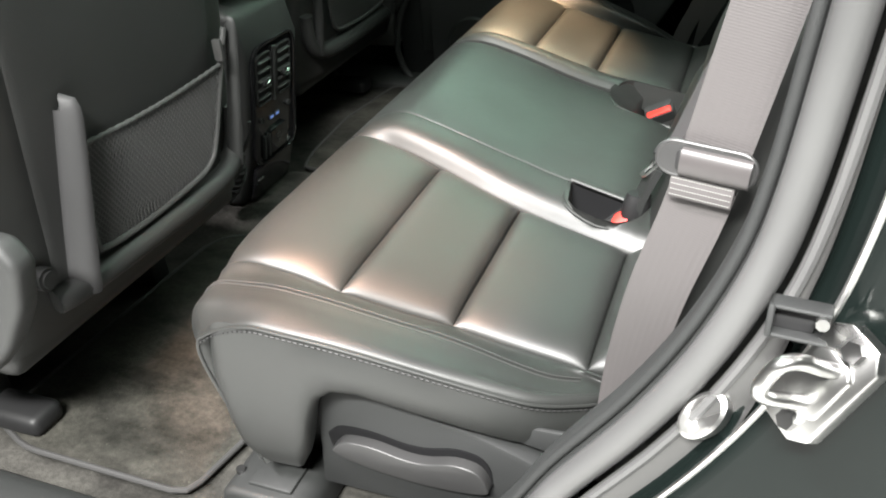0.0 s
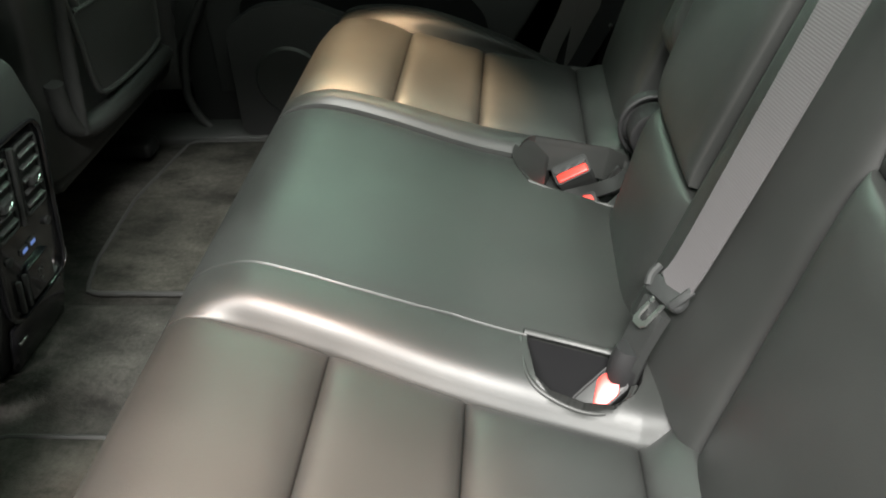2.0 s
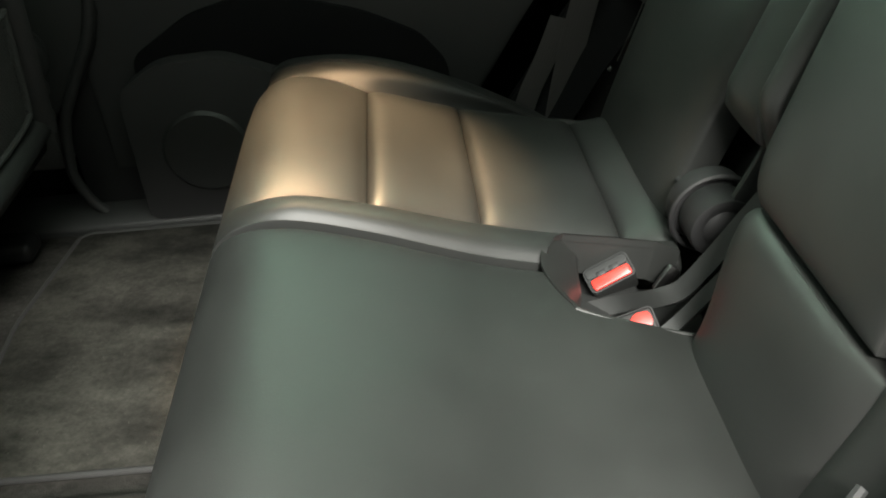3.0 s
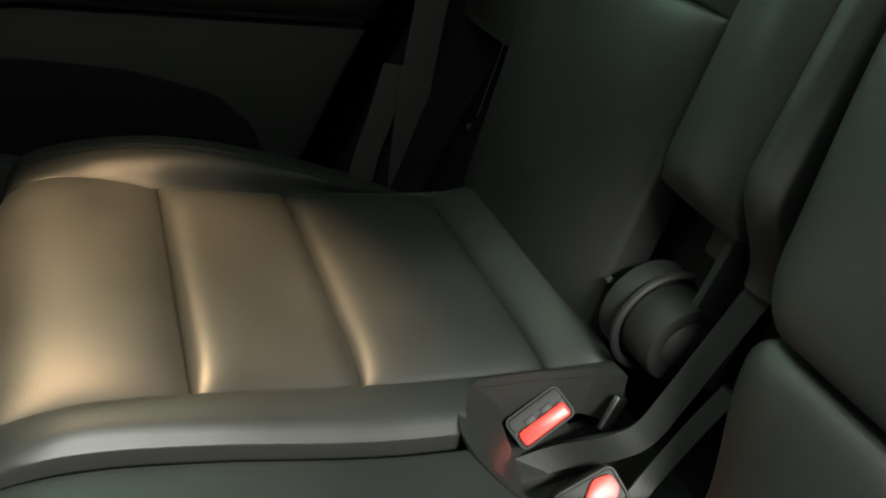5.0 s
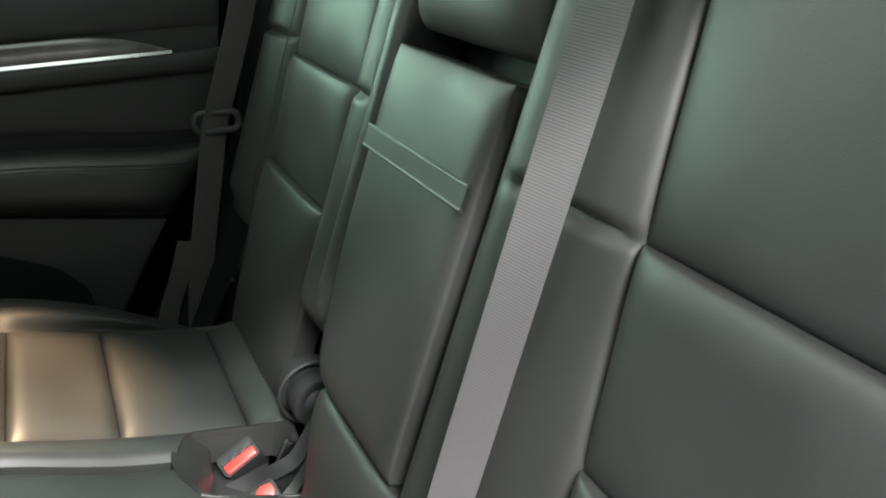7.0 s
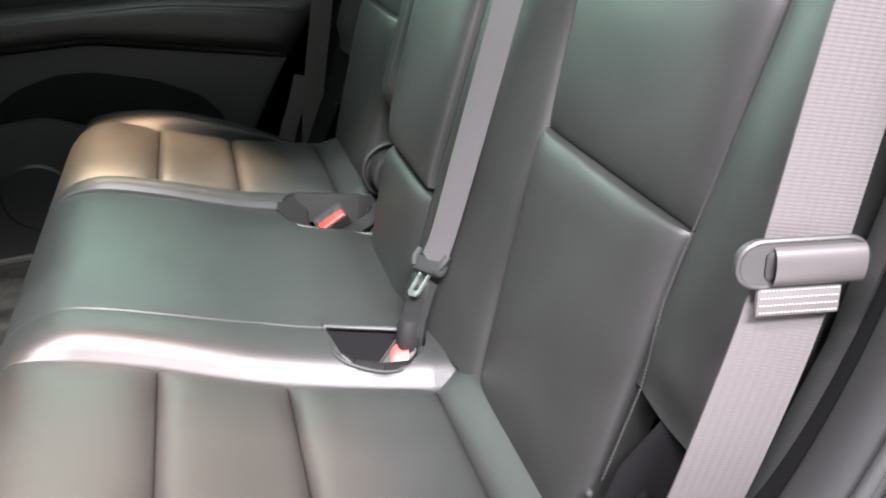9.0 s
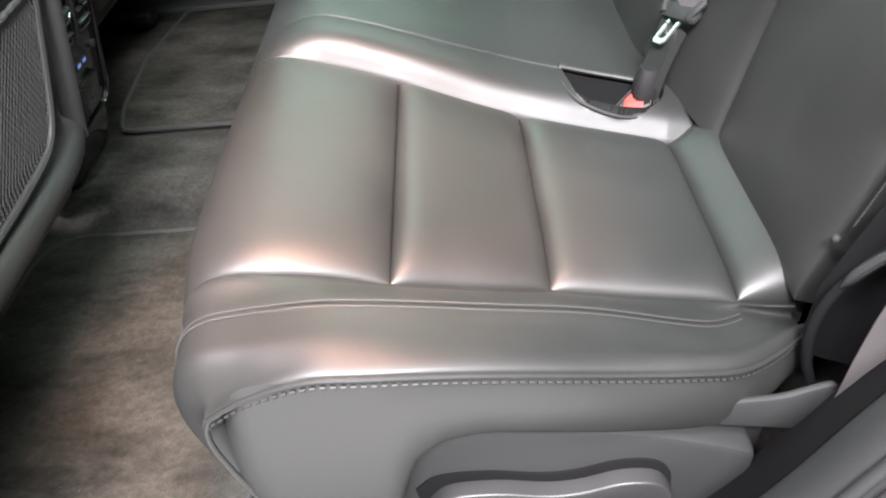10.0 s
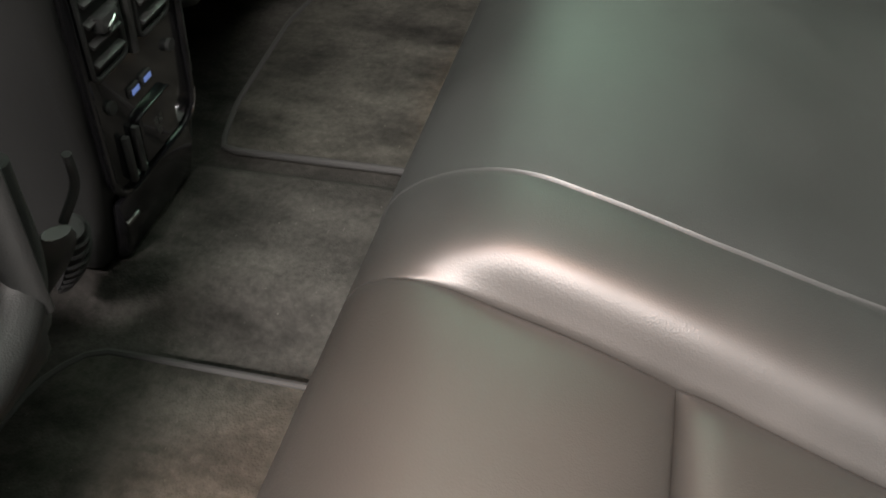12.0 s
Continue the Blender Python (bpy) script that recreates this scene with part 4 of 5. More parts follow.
def wood_top(x):
    return 0.778 - 0.034 * max(0, (x - 0.36) / 0.17) ** 2.2 if x < 0.53 else 0.744


door_slab("wood_strip", 0.7435, wood_top, 1.412, WOOD, depth=0.02, bulge=0.004, xr=0.528, label="dark glossy wood strip")
band = [(1.416, 0.7385), (1.4075, 0.7392)]
for k in range(8):
    e = radians(14 + 3 * k)
    band.append((band[-1][0] + 0.0008 * math.sin(e), band[-1][1] + 0.0008 * math.cos(e)))
band.append((1.418, band[-1][1] + 0.0005))
bm = bmesh.new()
add_grid(bm, [[Vector((-0.23 + 0.76 * i / 30, y, z)) for y, z in band] for i in range(31)])
part("bright_line", bm, STEEL, door, "thin bright line")
door_slab("strip_backing", 0.738, 0.781, 1.428, DOOR_TRIM)
door_slab("waist_band", 0.704, 0.740, 1.414, DOOR_TRIM, bulge=0.008)
door_slab("leather_insert", lambda x: 0.640 - 0.036 * ease(0.2, 0.55, x), 0.702, 1.424, DOOR_TRIM, bulge=0.003)
door_slab("handle_recess", lambda x: 0.595 - 0.03 * ease(0.2, 0.5, x), lambda x: 0.639 - 0.036 * ease(0.2, 0.55, x), 1.44, RUBBER)


def arm_low(x):
    return 0.53 - 0.2 * max(0.0, x - 0.095)


door_slab("armrest", lambda x: arm_low(x) + 0.012, lambda x: 0.610 - 0.034 * ease(0.2, 0.55, x), 1.40, LEATHER, bulge=0.03, depth=0.03, nz=14, label="padded armrest")
for k in (0, 1):
    part("armrest_stitch", tube_bm([(-0.2 + 0.72 * i / 30, 1.374, 0.588 + 0.007 * k - 0.036 * ease(0.2, 0.55, -0.2 + 0.72 * i / 30)) for i in range(31)], 0.001, 5), LEATHER, door)
door_slab("under_arm", lambda x: arm_low(x) + 0.002, lambda x: arm_low(x) + 0.013, 1.412, RUBBER)
door_slab("lower_panel", 0.21, arm_low, 1.398, DOOR_LOWER, bulge=0.004, nz=10, label="lighter grey lower trim")
# map pocket: a near-black slab paints the shade of its mouth; its own front wall
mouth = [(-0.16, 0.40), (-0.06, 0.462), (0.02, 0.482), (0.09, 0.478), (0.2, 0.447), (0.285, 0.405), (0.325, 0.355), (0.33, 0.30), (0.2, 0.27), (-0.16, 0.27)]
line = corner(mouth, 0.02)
part("pocket_mouth", plate_bm([(p.x, p.y) for p in line], 1.386, 1.396, bevel=0.003), SHADE_BLACK, door, "near-black slab for the shaded mouth of the map pocket")
wall = corner([(-0.19, 0.13), (-0.185, 0.36), (-0.12, 0.40), (-0.02, 0.405), (0.05, 0.375), (0.12, 0.35), (0.28, 0.335), (0.31, 0.30), (0.30, 0.22), (0.2, 0.14)], 0.025)
part("pocket_wall", plate_bm([(p.x, p.y) for p in wall], 1.352, 1.384, bevel=0.01, seg=3), DOOR_LOWER, door)
bm = bmesh.new()
bmesh.ops.create_cone(bm, segments=40, radius1=0.072, radius2=0.066, depth=0.006, cap_ends=True, matrix=Matrix.Translation((-0.07, 1.3495, 0.25)) @ Euler((radians(90), 0, 0)).to_matrix().to_4x4())
part("speaker_grille", bm, PLASTIC, door)
part("door_skin", plate_bm([(-0.25, 0.05), (0.2, 0.05), (0.385, 0.26), (0.55, 0.52), (0.62, 0.80), (0.62, 0.85), (-0.25, 0.85)], 1.455, 1.52, bevel=0.004), PAINT, door, "black painted outer skin")
part("window_glass", plate_bm([(-0.2, 0.855), (0.61, 0.855), (0.56, 1.17), (-0.14, 1.19)], 1.47, 1.475, bevel=0), GLASS, door, "green tinted window").visible_shadow = False
part("window_frame", tube_bm([(-0.22, 1.46, 0.86), (-0.15, 1.45, 1.2), (0.3, 1.45, 1.21), (0.58, 1.45, 1.18), (0.63, 1.46, 0.86)], 0.022, 8), PLASTIC, door)


door.location = (0, 0.05, -0.025)


# body round the openings: seal, jamb, trim, mirrored on both sides
def sweep_section(section, line, mirror=False):
    """A section of (d, y), d away from the opening, carried along the edge of the door opening."""
    bm = bmesh.new()
    rows = []
    n = len(line)
    for i, p in enumerate(line):
        t = (line[min(i + 1, n - 1)] - line[max(i - 1, 0)]).normalized()
        nn = Vector((t.z, 0, -t.x))
        sec = section(p.z) if callable(section) else section
        rows.append([Vector((p.x, 1.40 - y if mirror else y, p.z)) + nn * d for d, y in sec])
    add_grid(bm, rows)
    return bm


def ring_section(d, y, r, n=14):
    return [(d + r * math.cos(2 * math.pi * k / n), y + r * math.sin(2 * math.pi * k / n)) for k in range(n + 1)]


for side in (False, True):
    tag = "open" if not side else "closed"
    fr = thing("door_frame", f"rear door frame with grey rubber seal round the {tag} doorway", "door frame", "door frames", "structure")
    # Shade behind the belt is put into the recess colour.
    part("trim_recess", sweep_section(smooth2([(0.06, 0.05), (0.024, 0.0), (0.006, -0.022)], 12), sweep, side), SHADE_BLACK, fr, "trim recess behind the belt, coloured near-black for its shade")
    # Closed side gets darker copies of the same parts, painting in its shade.
    part("frame_trim", sweep_section(smooth2([(0.012, -0.016), (0.003, -0.028), (-0.004, -0.048), (-0.001, -0.063), (0.012, -0.072)], 20), sweep, side), PLASTIC_GREY if not side else SHADE_BLACK, fr)
    part("trim_bead", sweep_section(ring_section(-0.001, -0.0665, 0.0045, 10), sweep, side), PLASTIC_GREY if not side else SHADE_BLACK, fr)
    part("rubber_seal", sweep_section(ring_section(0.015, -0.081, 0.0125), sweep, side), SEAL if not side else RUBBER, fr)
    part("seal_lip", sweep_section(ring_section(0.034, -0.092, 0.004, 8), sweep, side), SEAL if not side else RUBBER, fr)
    if not side:
        part("metal_jamb", sweep_section(lambda z: [(0.03 + (d - 0.03) * lerp_table([(0.5, 1.0), (0.6, 0.45), (0.75, 0.3)], z), -0.088 + (y + 0.088) * lerp_table([(0.5, 1.0), (0.6, 0.45), (0.75, 0.3)], z)) for d, y in smooth2([(0.03, -0.088), (0.036, -0.094), (0.046, -0.098), (0.052, -0.104), (0.054, -0.112)], 14)], sweep), JAMB, fr, "pale painted metal edge")
        part("painted_jamb", sweep_section(smooth2([(0.034, -0.086), (0.044, -0.094), (0.052, -0.106), (0.06, -0.120), (0.10, -0.132), (0.16, -0.15), (0.20, -0.19), (0.23, -0.20), (0.4, -0.20)], 24), sweep), PAINT, fr, "glossy black painted jamb")
        part("jamb_edge", sweep_section(ring_section(0.0535, -0.1145, 0.0026, 8), sweep), STEEL, fr, "bright metal edge of the jamb")
    else:
        # Far jamb near-black in place of paint: its shade is in the colour.
        part("painted_jamb", sweep_section([(0.02, -0.075), (0.06, -0.10), (0.3, -0.12)], sweep, True), SHADE_BLACK, fr)
# quarter trims beside the seat backs
for side in (False, True):
    y0, y1 = (0.0, 0.02) if not side else (1.375, 1.39)
    solid("quarter_trim", plate_bm([(0.50, 0.10), (0.68, 0.10), (0.75, 0.6), (0.78, 1.1), (0.70, 1.1), (0.69, 0.75), (0.64, 0.55), (0.56, 0.36)], y0 - (0.0 if not side else -0.02), y1 + (0 if not side else 0.02), bevel=0.006),
          PLASTIC, "black plastic quarter trim beside the seat back", "trim", "structure")
cover = thing("hinge_cover", "black plastic hinge cover at the foot of the seat back", "hinge cover")
# Shell and ring near-black: shade of belt and bolster painted into the plastic.
part("cover_shell", tube_bm([(0.56, 0.098, 0.27), (0.563, 0.095, 0.33), (0.585, 0.088, 0.40), (0.602, 0.087, 0.44), (0.612, 0.09, 0.455)], lambda t: 0.036 - 0.028 * max(0, t - 0.55) / 0.45, 20, flat=0.3), SHADE_BLACK, cover)
part("cover_ring", tube_bm(spline([(0.535, 0.088, 0.245), (0.524, 0.087, 0.28), (0.521, 0.086, 0.312), (0.527, 0.084, 0.345), (0.545, 0.082, 0.375), (0.567, 0.080, 0.40)], 20), 0.004, 10), SHADE_BLACK, cover)
part("cover_tab", tube_bm(spline([(0.530, 0.080, 0.358), (0.540, 0.077, 0.375), (0.551, 0.075, 0.387), (0.561, 0.074, 0.394)], 12), lambda t: 0.0075 * min(1, 4 * t + 0.2, 4 * (1 - t) + 0.3), 10, flat=0.6), LATCH, cover, "grey release tab")

# striker, plug and bumper on the open side
def facing(at, along, out):
    """A placing whose y runs along a line and whose z looks outwards."""
    n = Vector(out).normalized()
    l = Vector(along)
    l = (l - n * l.dot(n)).normalized()
    m = Matrix((l.cross(n), l, n)).transposed().to_4x4()
    m.translation = at
    return m


st = thing("door_striker", "bright steel door striker bolted to the jamb", "striker")
base = facing((0.681, -0.142, 0.559), (0.28, -0.05, 0.96), (-0.66, -0.62, 0.42))
outline = [(-0.02, -0.027), (-0.012, -0.039), (0.010, -0.039), (0.02, -0.030), (0.02, 0.029), (0.012, 0.039), (-0.010, 0.039), (-0.02, 0.030)]
o = part("striker_plate", plate_bm(outline, -0.010, 0.003, axis="z", bevel=0.002), STEEL, st)
o.matrix_basis = base
o = part("striker_step", plate_bm([(x * 0.72, y * 0.55) for x, y in outline], 0.001, 0.007, axis="z", bevel=0.002), STEEL, st)
o.matrix_basis = base
o = part("striker_loop", tube_bm(spline([(0.004, 0.014, -0.002), (0.002, 0.014, 0.015), (-0.001, 0.0145, 0.032), (-0.003, 0.010, 0.0405), (-0.004, 0.0, 0.0415), (-0.003, -0.012, 0.040), (-0.001, -0.016, 0.030), (0.002, -0.014, 0.015), (0.004, -0.014, -0.002)], 36), 0.0048, 10), STEEL, st)
o.matrix_basis = base
for v in (0.029, -0.029):
    o = part("striker_bolt", tube_bm([(0.003, v, 0.001), (0.003, v, 0.0075)], 0.0065, 6), DULL_STEEL, st)
    o.matrix_basis = base
plug = thing("jamb_plug", "bright oval plug in the metal jamb", "plug")
base = facing((0.620, -0.0985, 0.478), (0.50, 0.0, 0.85), (-0.55, -0.62, 0.52))
bm = bmesh.new()
add_grid(bm, [[(0.62 * r * math.sin(2 * math.pi * k / 28), r * math.cos(2 * math.pi * k / 28), z) for k in range(28)] for r, z in ((0.0225, -0.004), (0.022, 0.003), (0.0185, 0.0045), (0.016, -0.001), (0.011, -0.005), (0.001, -0.005))], wrap_v=True)
o = part("plug_cap", bm, STEEL, plug)
o.matrix_basis = base
bump = thing("door_bumper", "dark rubber door bumper in a bracket on the jamb", "bumper")
base = look((0.665, -0.116, 0.585), (0.616, -0.6, 0.693)) @ Matrix.Scale(0.78, 4)
for lo, hi in (((-0.022, -0.013, -0.02), (0.022, -0.009, 0.004)), ((-0.022, 0.010, -0.02), (0.022, 0.014, 0.004)), ((0.017, -0.013, -0.022), (0.022, 0.014, 0.004))):
    o = part("bumper_wall", box_bm(lo, hi, 0.002), PLASTIC_GREY, bump)
    o.matrix_basis = base
o = part("bumper_pad", box_bm((-0.012, -0.010, -0.008), (0.018, 0.011, 0.004), 0.003), RUBBER, bump, "black rubber pad")
o.matrix_basis = base
o = part("bumper_screw", tube_bm([(-0.016, 0.007, -0.018), (-0.016, 0.007, -0.026)], 0.005, 8), STEEL, bump)
o.matrix_basis = base

# far pillar, its seal and both sills
pil = thing("pillar_1", "grey trimmed door pillar between the front and rear doors", "pillar", kind="structure")
part("pillar_trim", plate_bm([(-0.45, 0.19), (-0.315, 0.19), (-0.318, 0.25), (-0.30, 0.34), (-0.265, 0.44), (-0.25, 0.6), (-0.25, 1.2), (-0.40, 1.2), (-0.42, 0.5)], 1.445, 1.51, bevel=0.008), PILLAR, pil)
seal = spline([(-0.17, 1.43, 0.9), (-0.175, 1.43, 0.6), (-0.203, 1.43, 0.44), (-0.245, 1.43, 0.36), (-0.284, 1.43, 0.29), (-0.300, 1.43, 0.22), (-0.302, 1.43, 0.175), (-0.272, 1.43, 0.115), (-0.19, 1.43, 0.078), (-0.1, 1.43, 0.07), (0.25, 1.43, 0.09)], 70)
part("pillar_seal", tube_bm(seal, 0.009, 10), DOOR_LOWER, pil, "grey rubber door seal")
part("seal_flange", plate_bm([(-0.30, 0.10), (0.30, 0.075), (0.30, 0.2), (-0.22, 0.2), (-0.225, 0.9), (-0.245, 0.9), (-0.30, 0.3)], 1.452, 1.49, bevel=0.003), RUBBER, pil)
solid("sill_1", plate_bm([(1.40, 0.04), (1.40, 0.10), (1.425, 0.118), (1.49, 0.12), (1.56, 0.06)], -1.2, 0.62, axis="x", bevel=0.006), PLASTIC, "black plastic sill under the closed rear door", "sill", "structure")
solid("sill_2", plate_bm([(-0.05, 0.04), (-0.05, 0.098), (-0.075, 0.112), (-0.12, 0.112), (-0.18, 0.04)], -1.2, 0.42, axis="x", bevel=0.006), PLASTIC, "black plastic sill under the open doorway", "sill", "structure")
brk = thing("seat_bracket_cover", "black plastic bracket cover on the floor under the cushion", "cover")
part("cover_body", plate_bm([(0.075, 0.09), (0.205, 0.09), (0.20, 0.128), (0.185, 0.142), (0.10, 0.142), (0.085, 0.136)], -0.02, 0.075, bevel=0.008, seg=3), PLASTIC, brk)
part("cover_step", box_bm((0.115, -0.005, 0.14), (0.175, 0.05, 0.147), 0.003, seg=2), PLASTIC, brk)
part("cover_screw", tube_bm([(0.095, 0.012, 0.139), (0.095, 0.012, 0.146)], 0.006, 10), DULL_STEEL, brk, "dull steel screw")

# ---------------------------------------------------------------- belts and buckles


def build_tongue(parent, m):
    """A belt's latch plate: moulded head with its slot, and the steel tongue."""
    o = part("latch_head", plate_bm(rounded(-0.029, -0.010, 0.029, 0.010, 0.008), -0.005, 0.005, axis="z", bevel=0.003), PLASTIC_GREY, parent)
    o.matrix_basis = m
    for side in (-1, 1):
        o = part("head_ear", tube_bm(spline([(side * 0.022, -0.006, 0.004), (side * 0.0275, 0.004, 0.006), (side * 0.029, 0.016, 0.005)], 8), 0.0045, 8), PLASTIC_GREY, parent)
        o.matrix_basis = m
    bm = bmesh.new()
    out = [(-0.0105, -0.010), (-0.0105, -0.036), (-0.006, -0.0405), (0.006, -0.0405), (0.0105, -0.036), (0.0105, -0.010)]
    hole = [(-0.0062, -0.012), (-0.0062, -0.031), (-0.004, -0.034), (0.004, -0.034), (0.0062, -0.031), (0.0062, -0.012)]
    add_grid(bm, [[(a, b, z) for z in (-0.0012, 0.0012) for a, b in (pair if z < 0 else pair[::-1])] + [(*pair[0], -0.0012)] for pair in zip(out, hole)])
    o = part("steel_tongue", bm, STEEL, parent, "bright steel tongue")
    o.matrix_basis = m


# shoulder belt by the open door
belt = thing("seat_belt", "grey woven seat belt hanging beside the open doorway", "seat belt", "seat belts")
path = [(0.685, 0.01, 1.12), (0.657, 0.004, 0.90), (0.625, 0.006, 0.74), (0.606, 0.004, 0.645), (0.592, 0.002, 0.58), (0.569, 0.004, 0.495), (0.55, 0.02, 0.38), (0.54, 0.03, 0.24)]
part("webbing", ribbon(path, lambda t: (1, -0.15 - 0.5 * max(0, t - 0.5), 0), 0.047, n=70), BELT, belt)
m = look((0.598, 0.0, 0.622), (0.507, -0.5, 0.68)) @ pose(0, 0, 0, 0, 180, 3) @ Matrix.Diagonal((0.94, 0.8, 0.9, 1))
loop = [(u, v, 0) for u, v in rounded(-0.036, -0.015, 0.036, 0.015, 0.012)]
o = part("latch_plate", plate_bm(rounded(-0.039, -0.0155, 0.038, 0.0175, 0.0145, 7), -0.002, 0.005, axis="z", bevel=0.003, seg=3), LATCH, belt, "grey moulded latch plate")
o.matrix_basis = m
o = part("plate_rim", tube_bm([(a, b, 0.0035) for a, b in rounded(-0.037, -0.0145, 0.0365, 0.0165, 0.0135, 7)], 0.0021, 8, closed=True), LATCH, belt)
o.matrix_basis = m
o = part("plate_slot", plate_bm(rounded(-0.0225, -0.009, -0.0145, 0.010, 0.0038), 0.004, 0.0066, axis="z", bevel=0.0004), RUBBER, belt, "dark slot")
o.matrix_basis = m
bm = bmesh.new()
add_grid(bm, [[(u, 0.0135 * math.cos(radians(a)) - 0.0005, 0.0035 + 0.0075 * max(0.0, math.sin(radians(a))) ** 0.7) for a in range(-8, 190, 9)] for u in (-0.0185, -0.0175, -0.008, 0.002, 0.012, 0.022, 0.0325, 0.0335)])
o = part("webbing_wrap", bm, BELT_SATIN, belt, "belt folded round the latch plate")
o.matrix_basis = m
o = part("sewn_fold", box_bm((-0.0245, -0.036, 0.0), (0.0245, -0.0145, 0.0048), 0.0016), BELT, belt)
o.matrix_basis = m
for k in range(4):
    bm = bmesh.new()
    y = -0.0175 - 0.0052 * k
    for i in range(22):
        tube(bm, [(-0.0228 + 0.0021 * i, y, 0.005), (-0.0216 + 0.0021 * i, y, 0.005)], 0.00055, 5)
    o = part("sewn_stitches", bm, EDGE_PALE, belt)
    tagged(o, "row of pale stitches", kind="stuff")
    o.matrix_basis = m

# centre belt, lying along the seat back down to the near well
belt = thing("seat_belt", "grey woven centre seat belt running down to its buckle", "seat belt", "seat belts")
path = [(0.757, 0.499, 1.06), (0.703, 0.497, 0.90), (0.651, 0.496, 0.75), (0.570, 0.492, 0.52), (0.534, 0.491, 0.42), (0.521, 0.495, 0.392)]
part("webbing", ribbon(path, lambda t: (0.33, -0.94, 0.1), lambda t: 0.046 - 0.003 * ease(0.75, 1, t), n=60), BELT_RIBBED, belt)
u = Vector((0.33, -0.92, 0.18)).normalized()
v = Vector((0.73, 0.22, 0.65))
v = (v - u * v.dot(u)).normalized()
m = Matrix((u, v, u.cross(v))).transposed().to_4x4()
m.translation = (0.520, 0.497, 0.388)
build_tongue(belt, m)
part("lower_strap", ribbon([(0.512, 0.492, 0.376), (0.502, 0.489, 0.352), (0.492, 0.486, 0.325), (0.486, 0.484, 0.300)], lambda t: u, lambda t: 0.038 - 0.006 * t, n=16, thick=0.010), PLASTIC, belt, "black buckle sleeve")
part("strap_boot", tube_bm(spline([(0.492, 0.484, 0.333), (0.488, 0.483, 0.315), (0.484, 0.481, 0.295), (0.480, 0.480, 0.27)], 14), lambda t: 0.014 + 0.006 * math.sin(math.pi * min(1, 0.2 + 0.8 * t)), 16, flat=0.75), RUBBER, belt, "black rubber boot")

# belt by the closed door
belt = thing("seat_belt", "grey woven seat belt hanging beside the closed door", "seat belt", "seat belts")
path = [(0.715, 1.388, 1.06), (0.643, 1.386, 0.80), (0.572, 1.385, 0.607), (0.552, 1.385, 0.526), (0.517, 1.386, 0.376), (0.500, 1.387, 0.28), (0.490, 1.388, 0.20)]
part("webbing", ribbon(path, lambda t: (1, 0.25, 0), 0.046, n=60), BELT, belt)
part("lap_webbing", ribbon([(0.497, 1.398, 0.40), (0.474, 1.397, 0.338), (0.450, 1.395, 0.285), (0.43, 1.393, 0.22)], lambda t: (1, 0.2, 0), 0.036, n=30), BELT, belt)
o = part("latch_loop", tube_bm(loop, 0.006, 10, closed=True, flat=0.8), PLASTIC, belt)
o.matrix_basis = look((0.574, 1.384, 0.608), (0.52, 0.9, 0.66))


def build_buckle(label, at, u, n, tall, wedge=False):
    """A buckle whose face lies at a point, u along its button, n out of its face."""
    root = thing("belt_buckle", label, "buckle", "belt buckles", at=at)
    n = Vector(n).normalized()
    u = Vector(u)
    u = (u - n * u.dot(n)).normalized()
    m = Matrix((u, n.cross(u), n)).transposed().to_4x4()
    o = part("buckle_body", plate_bm(rounded(-0.0265, -0.0145, 0.0265, 0.0145, 0.006), -tall, 0.0, axis="z", bevel=0.003), PLASTIC, root)
    o.matrix_basis = m
    b = plate_bm(corner_flat([(-0.023, -0.0125), (0.023, -0.0125), (0.023, 0.0005), (-0.023, 0.0005)] if not wedge else [(-0.024, -0.013), (0.012, -0.013), (0.023, -0.003), (0.022, 0.009), (0.008, 0.0115)], 0.004), -0.004, 0.0042, axis="z", bevel=0.002)
    o = part("release_button", b, RED, root, "red release button")
    o.matrix_basis = m
    if not wedge:
        o = part("slot_plate", plate_bm(rounded(-0.0245, 0.0015, 0.0245, 0.0125, 0.004), -0.001, 0.0028, axis="z", bevel=0.001), PLASTIC_GREY, root, "grey slot surround")
        o.matrix_basis = m
        for k in (-1, 1):
            o = part("slot", box_bm((k * 0.008 - 0.0055, 0.0005, 0.0), (k * 0.008 + 0.0055, 0.0062, 0.0034), 0.0008), RUBBER, root)
            o.matrix_basis = m
    o = part("face_rim", tube_bm([(a, b, 0.0005) for a, b in rounded(-0.0255, -0.0138, 0.0255, 0.0138, 0.005)], 0.0013, 6, closed=True), PLASTIC_GREY if not wedge else RUBBER, root)
    o.matrix_basis = m
    return root


build_buckle("black seat belt buckle with red button in the cushion well", (0.460, 0.919, 0.282), (0.87, 0.06, 0.44), (-0.285, -0.615, 0.74), 0.07)
build_buckle("black seat belt buckle with red button lying in the cushion well", (0.466, 0.843, 0.268), (0.87, -0.10, 0.46), (-0.285, -0.615, 0.74), 0.05, True)
build_buckle("black seat belt buckle with red button beside the centre belt", (0.462, 0.466, 0.290), (0.75, 0.5, 0.35), (-0.25, -0.62, 0.74), 0.035, True)

# linings of the two buckle wells
well = thing("buckle_well", "grey moulded buckle well sunk between the cushions", "seat part", "buckle wells")
part("well_floor", plate_bm([(0.37, 0.783), (0.56, 0.783), (0.56, 0.945), (0.37, 0.945)], 0.226, 0.234, axis="z", bevel=0.002), PLASTIC, well)
rim = even(spline([(0.404, 0.934, 0.322), (0.392, 0.923, 0.332), (0.381, 0.90, 0.335), (0.377, 0.871, 0.335), (0.384, 0.838, 0.334), (0.398, 0.807, 0.331)], 40), 30)
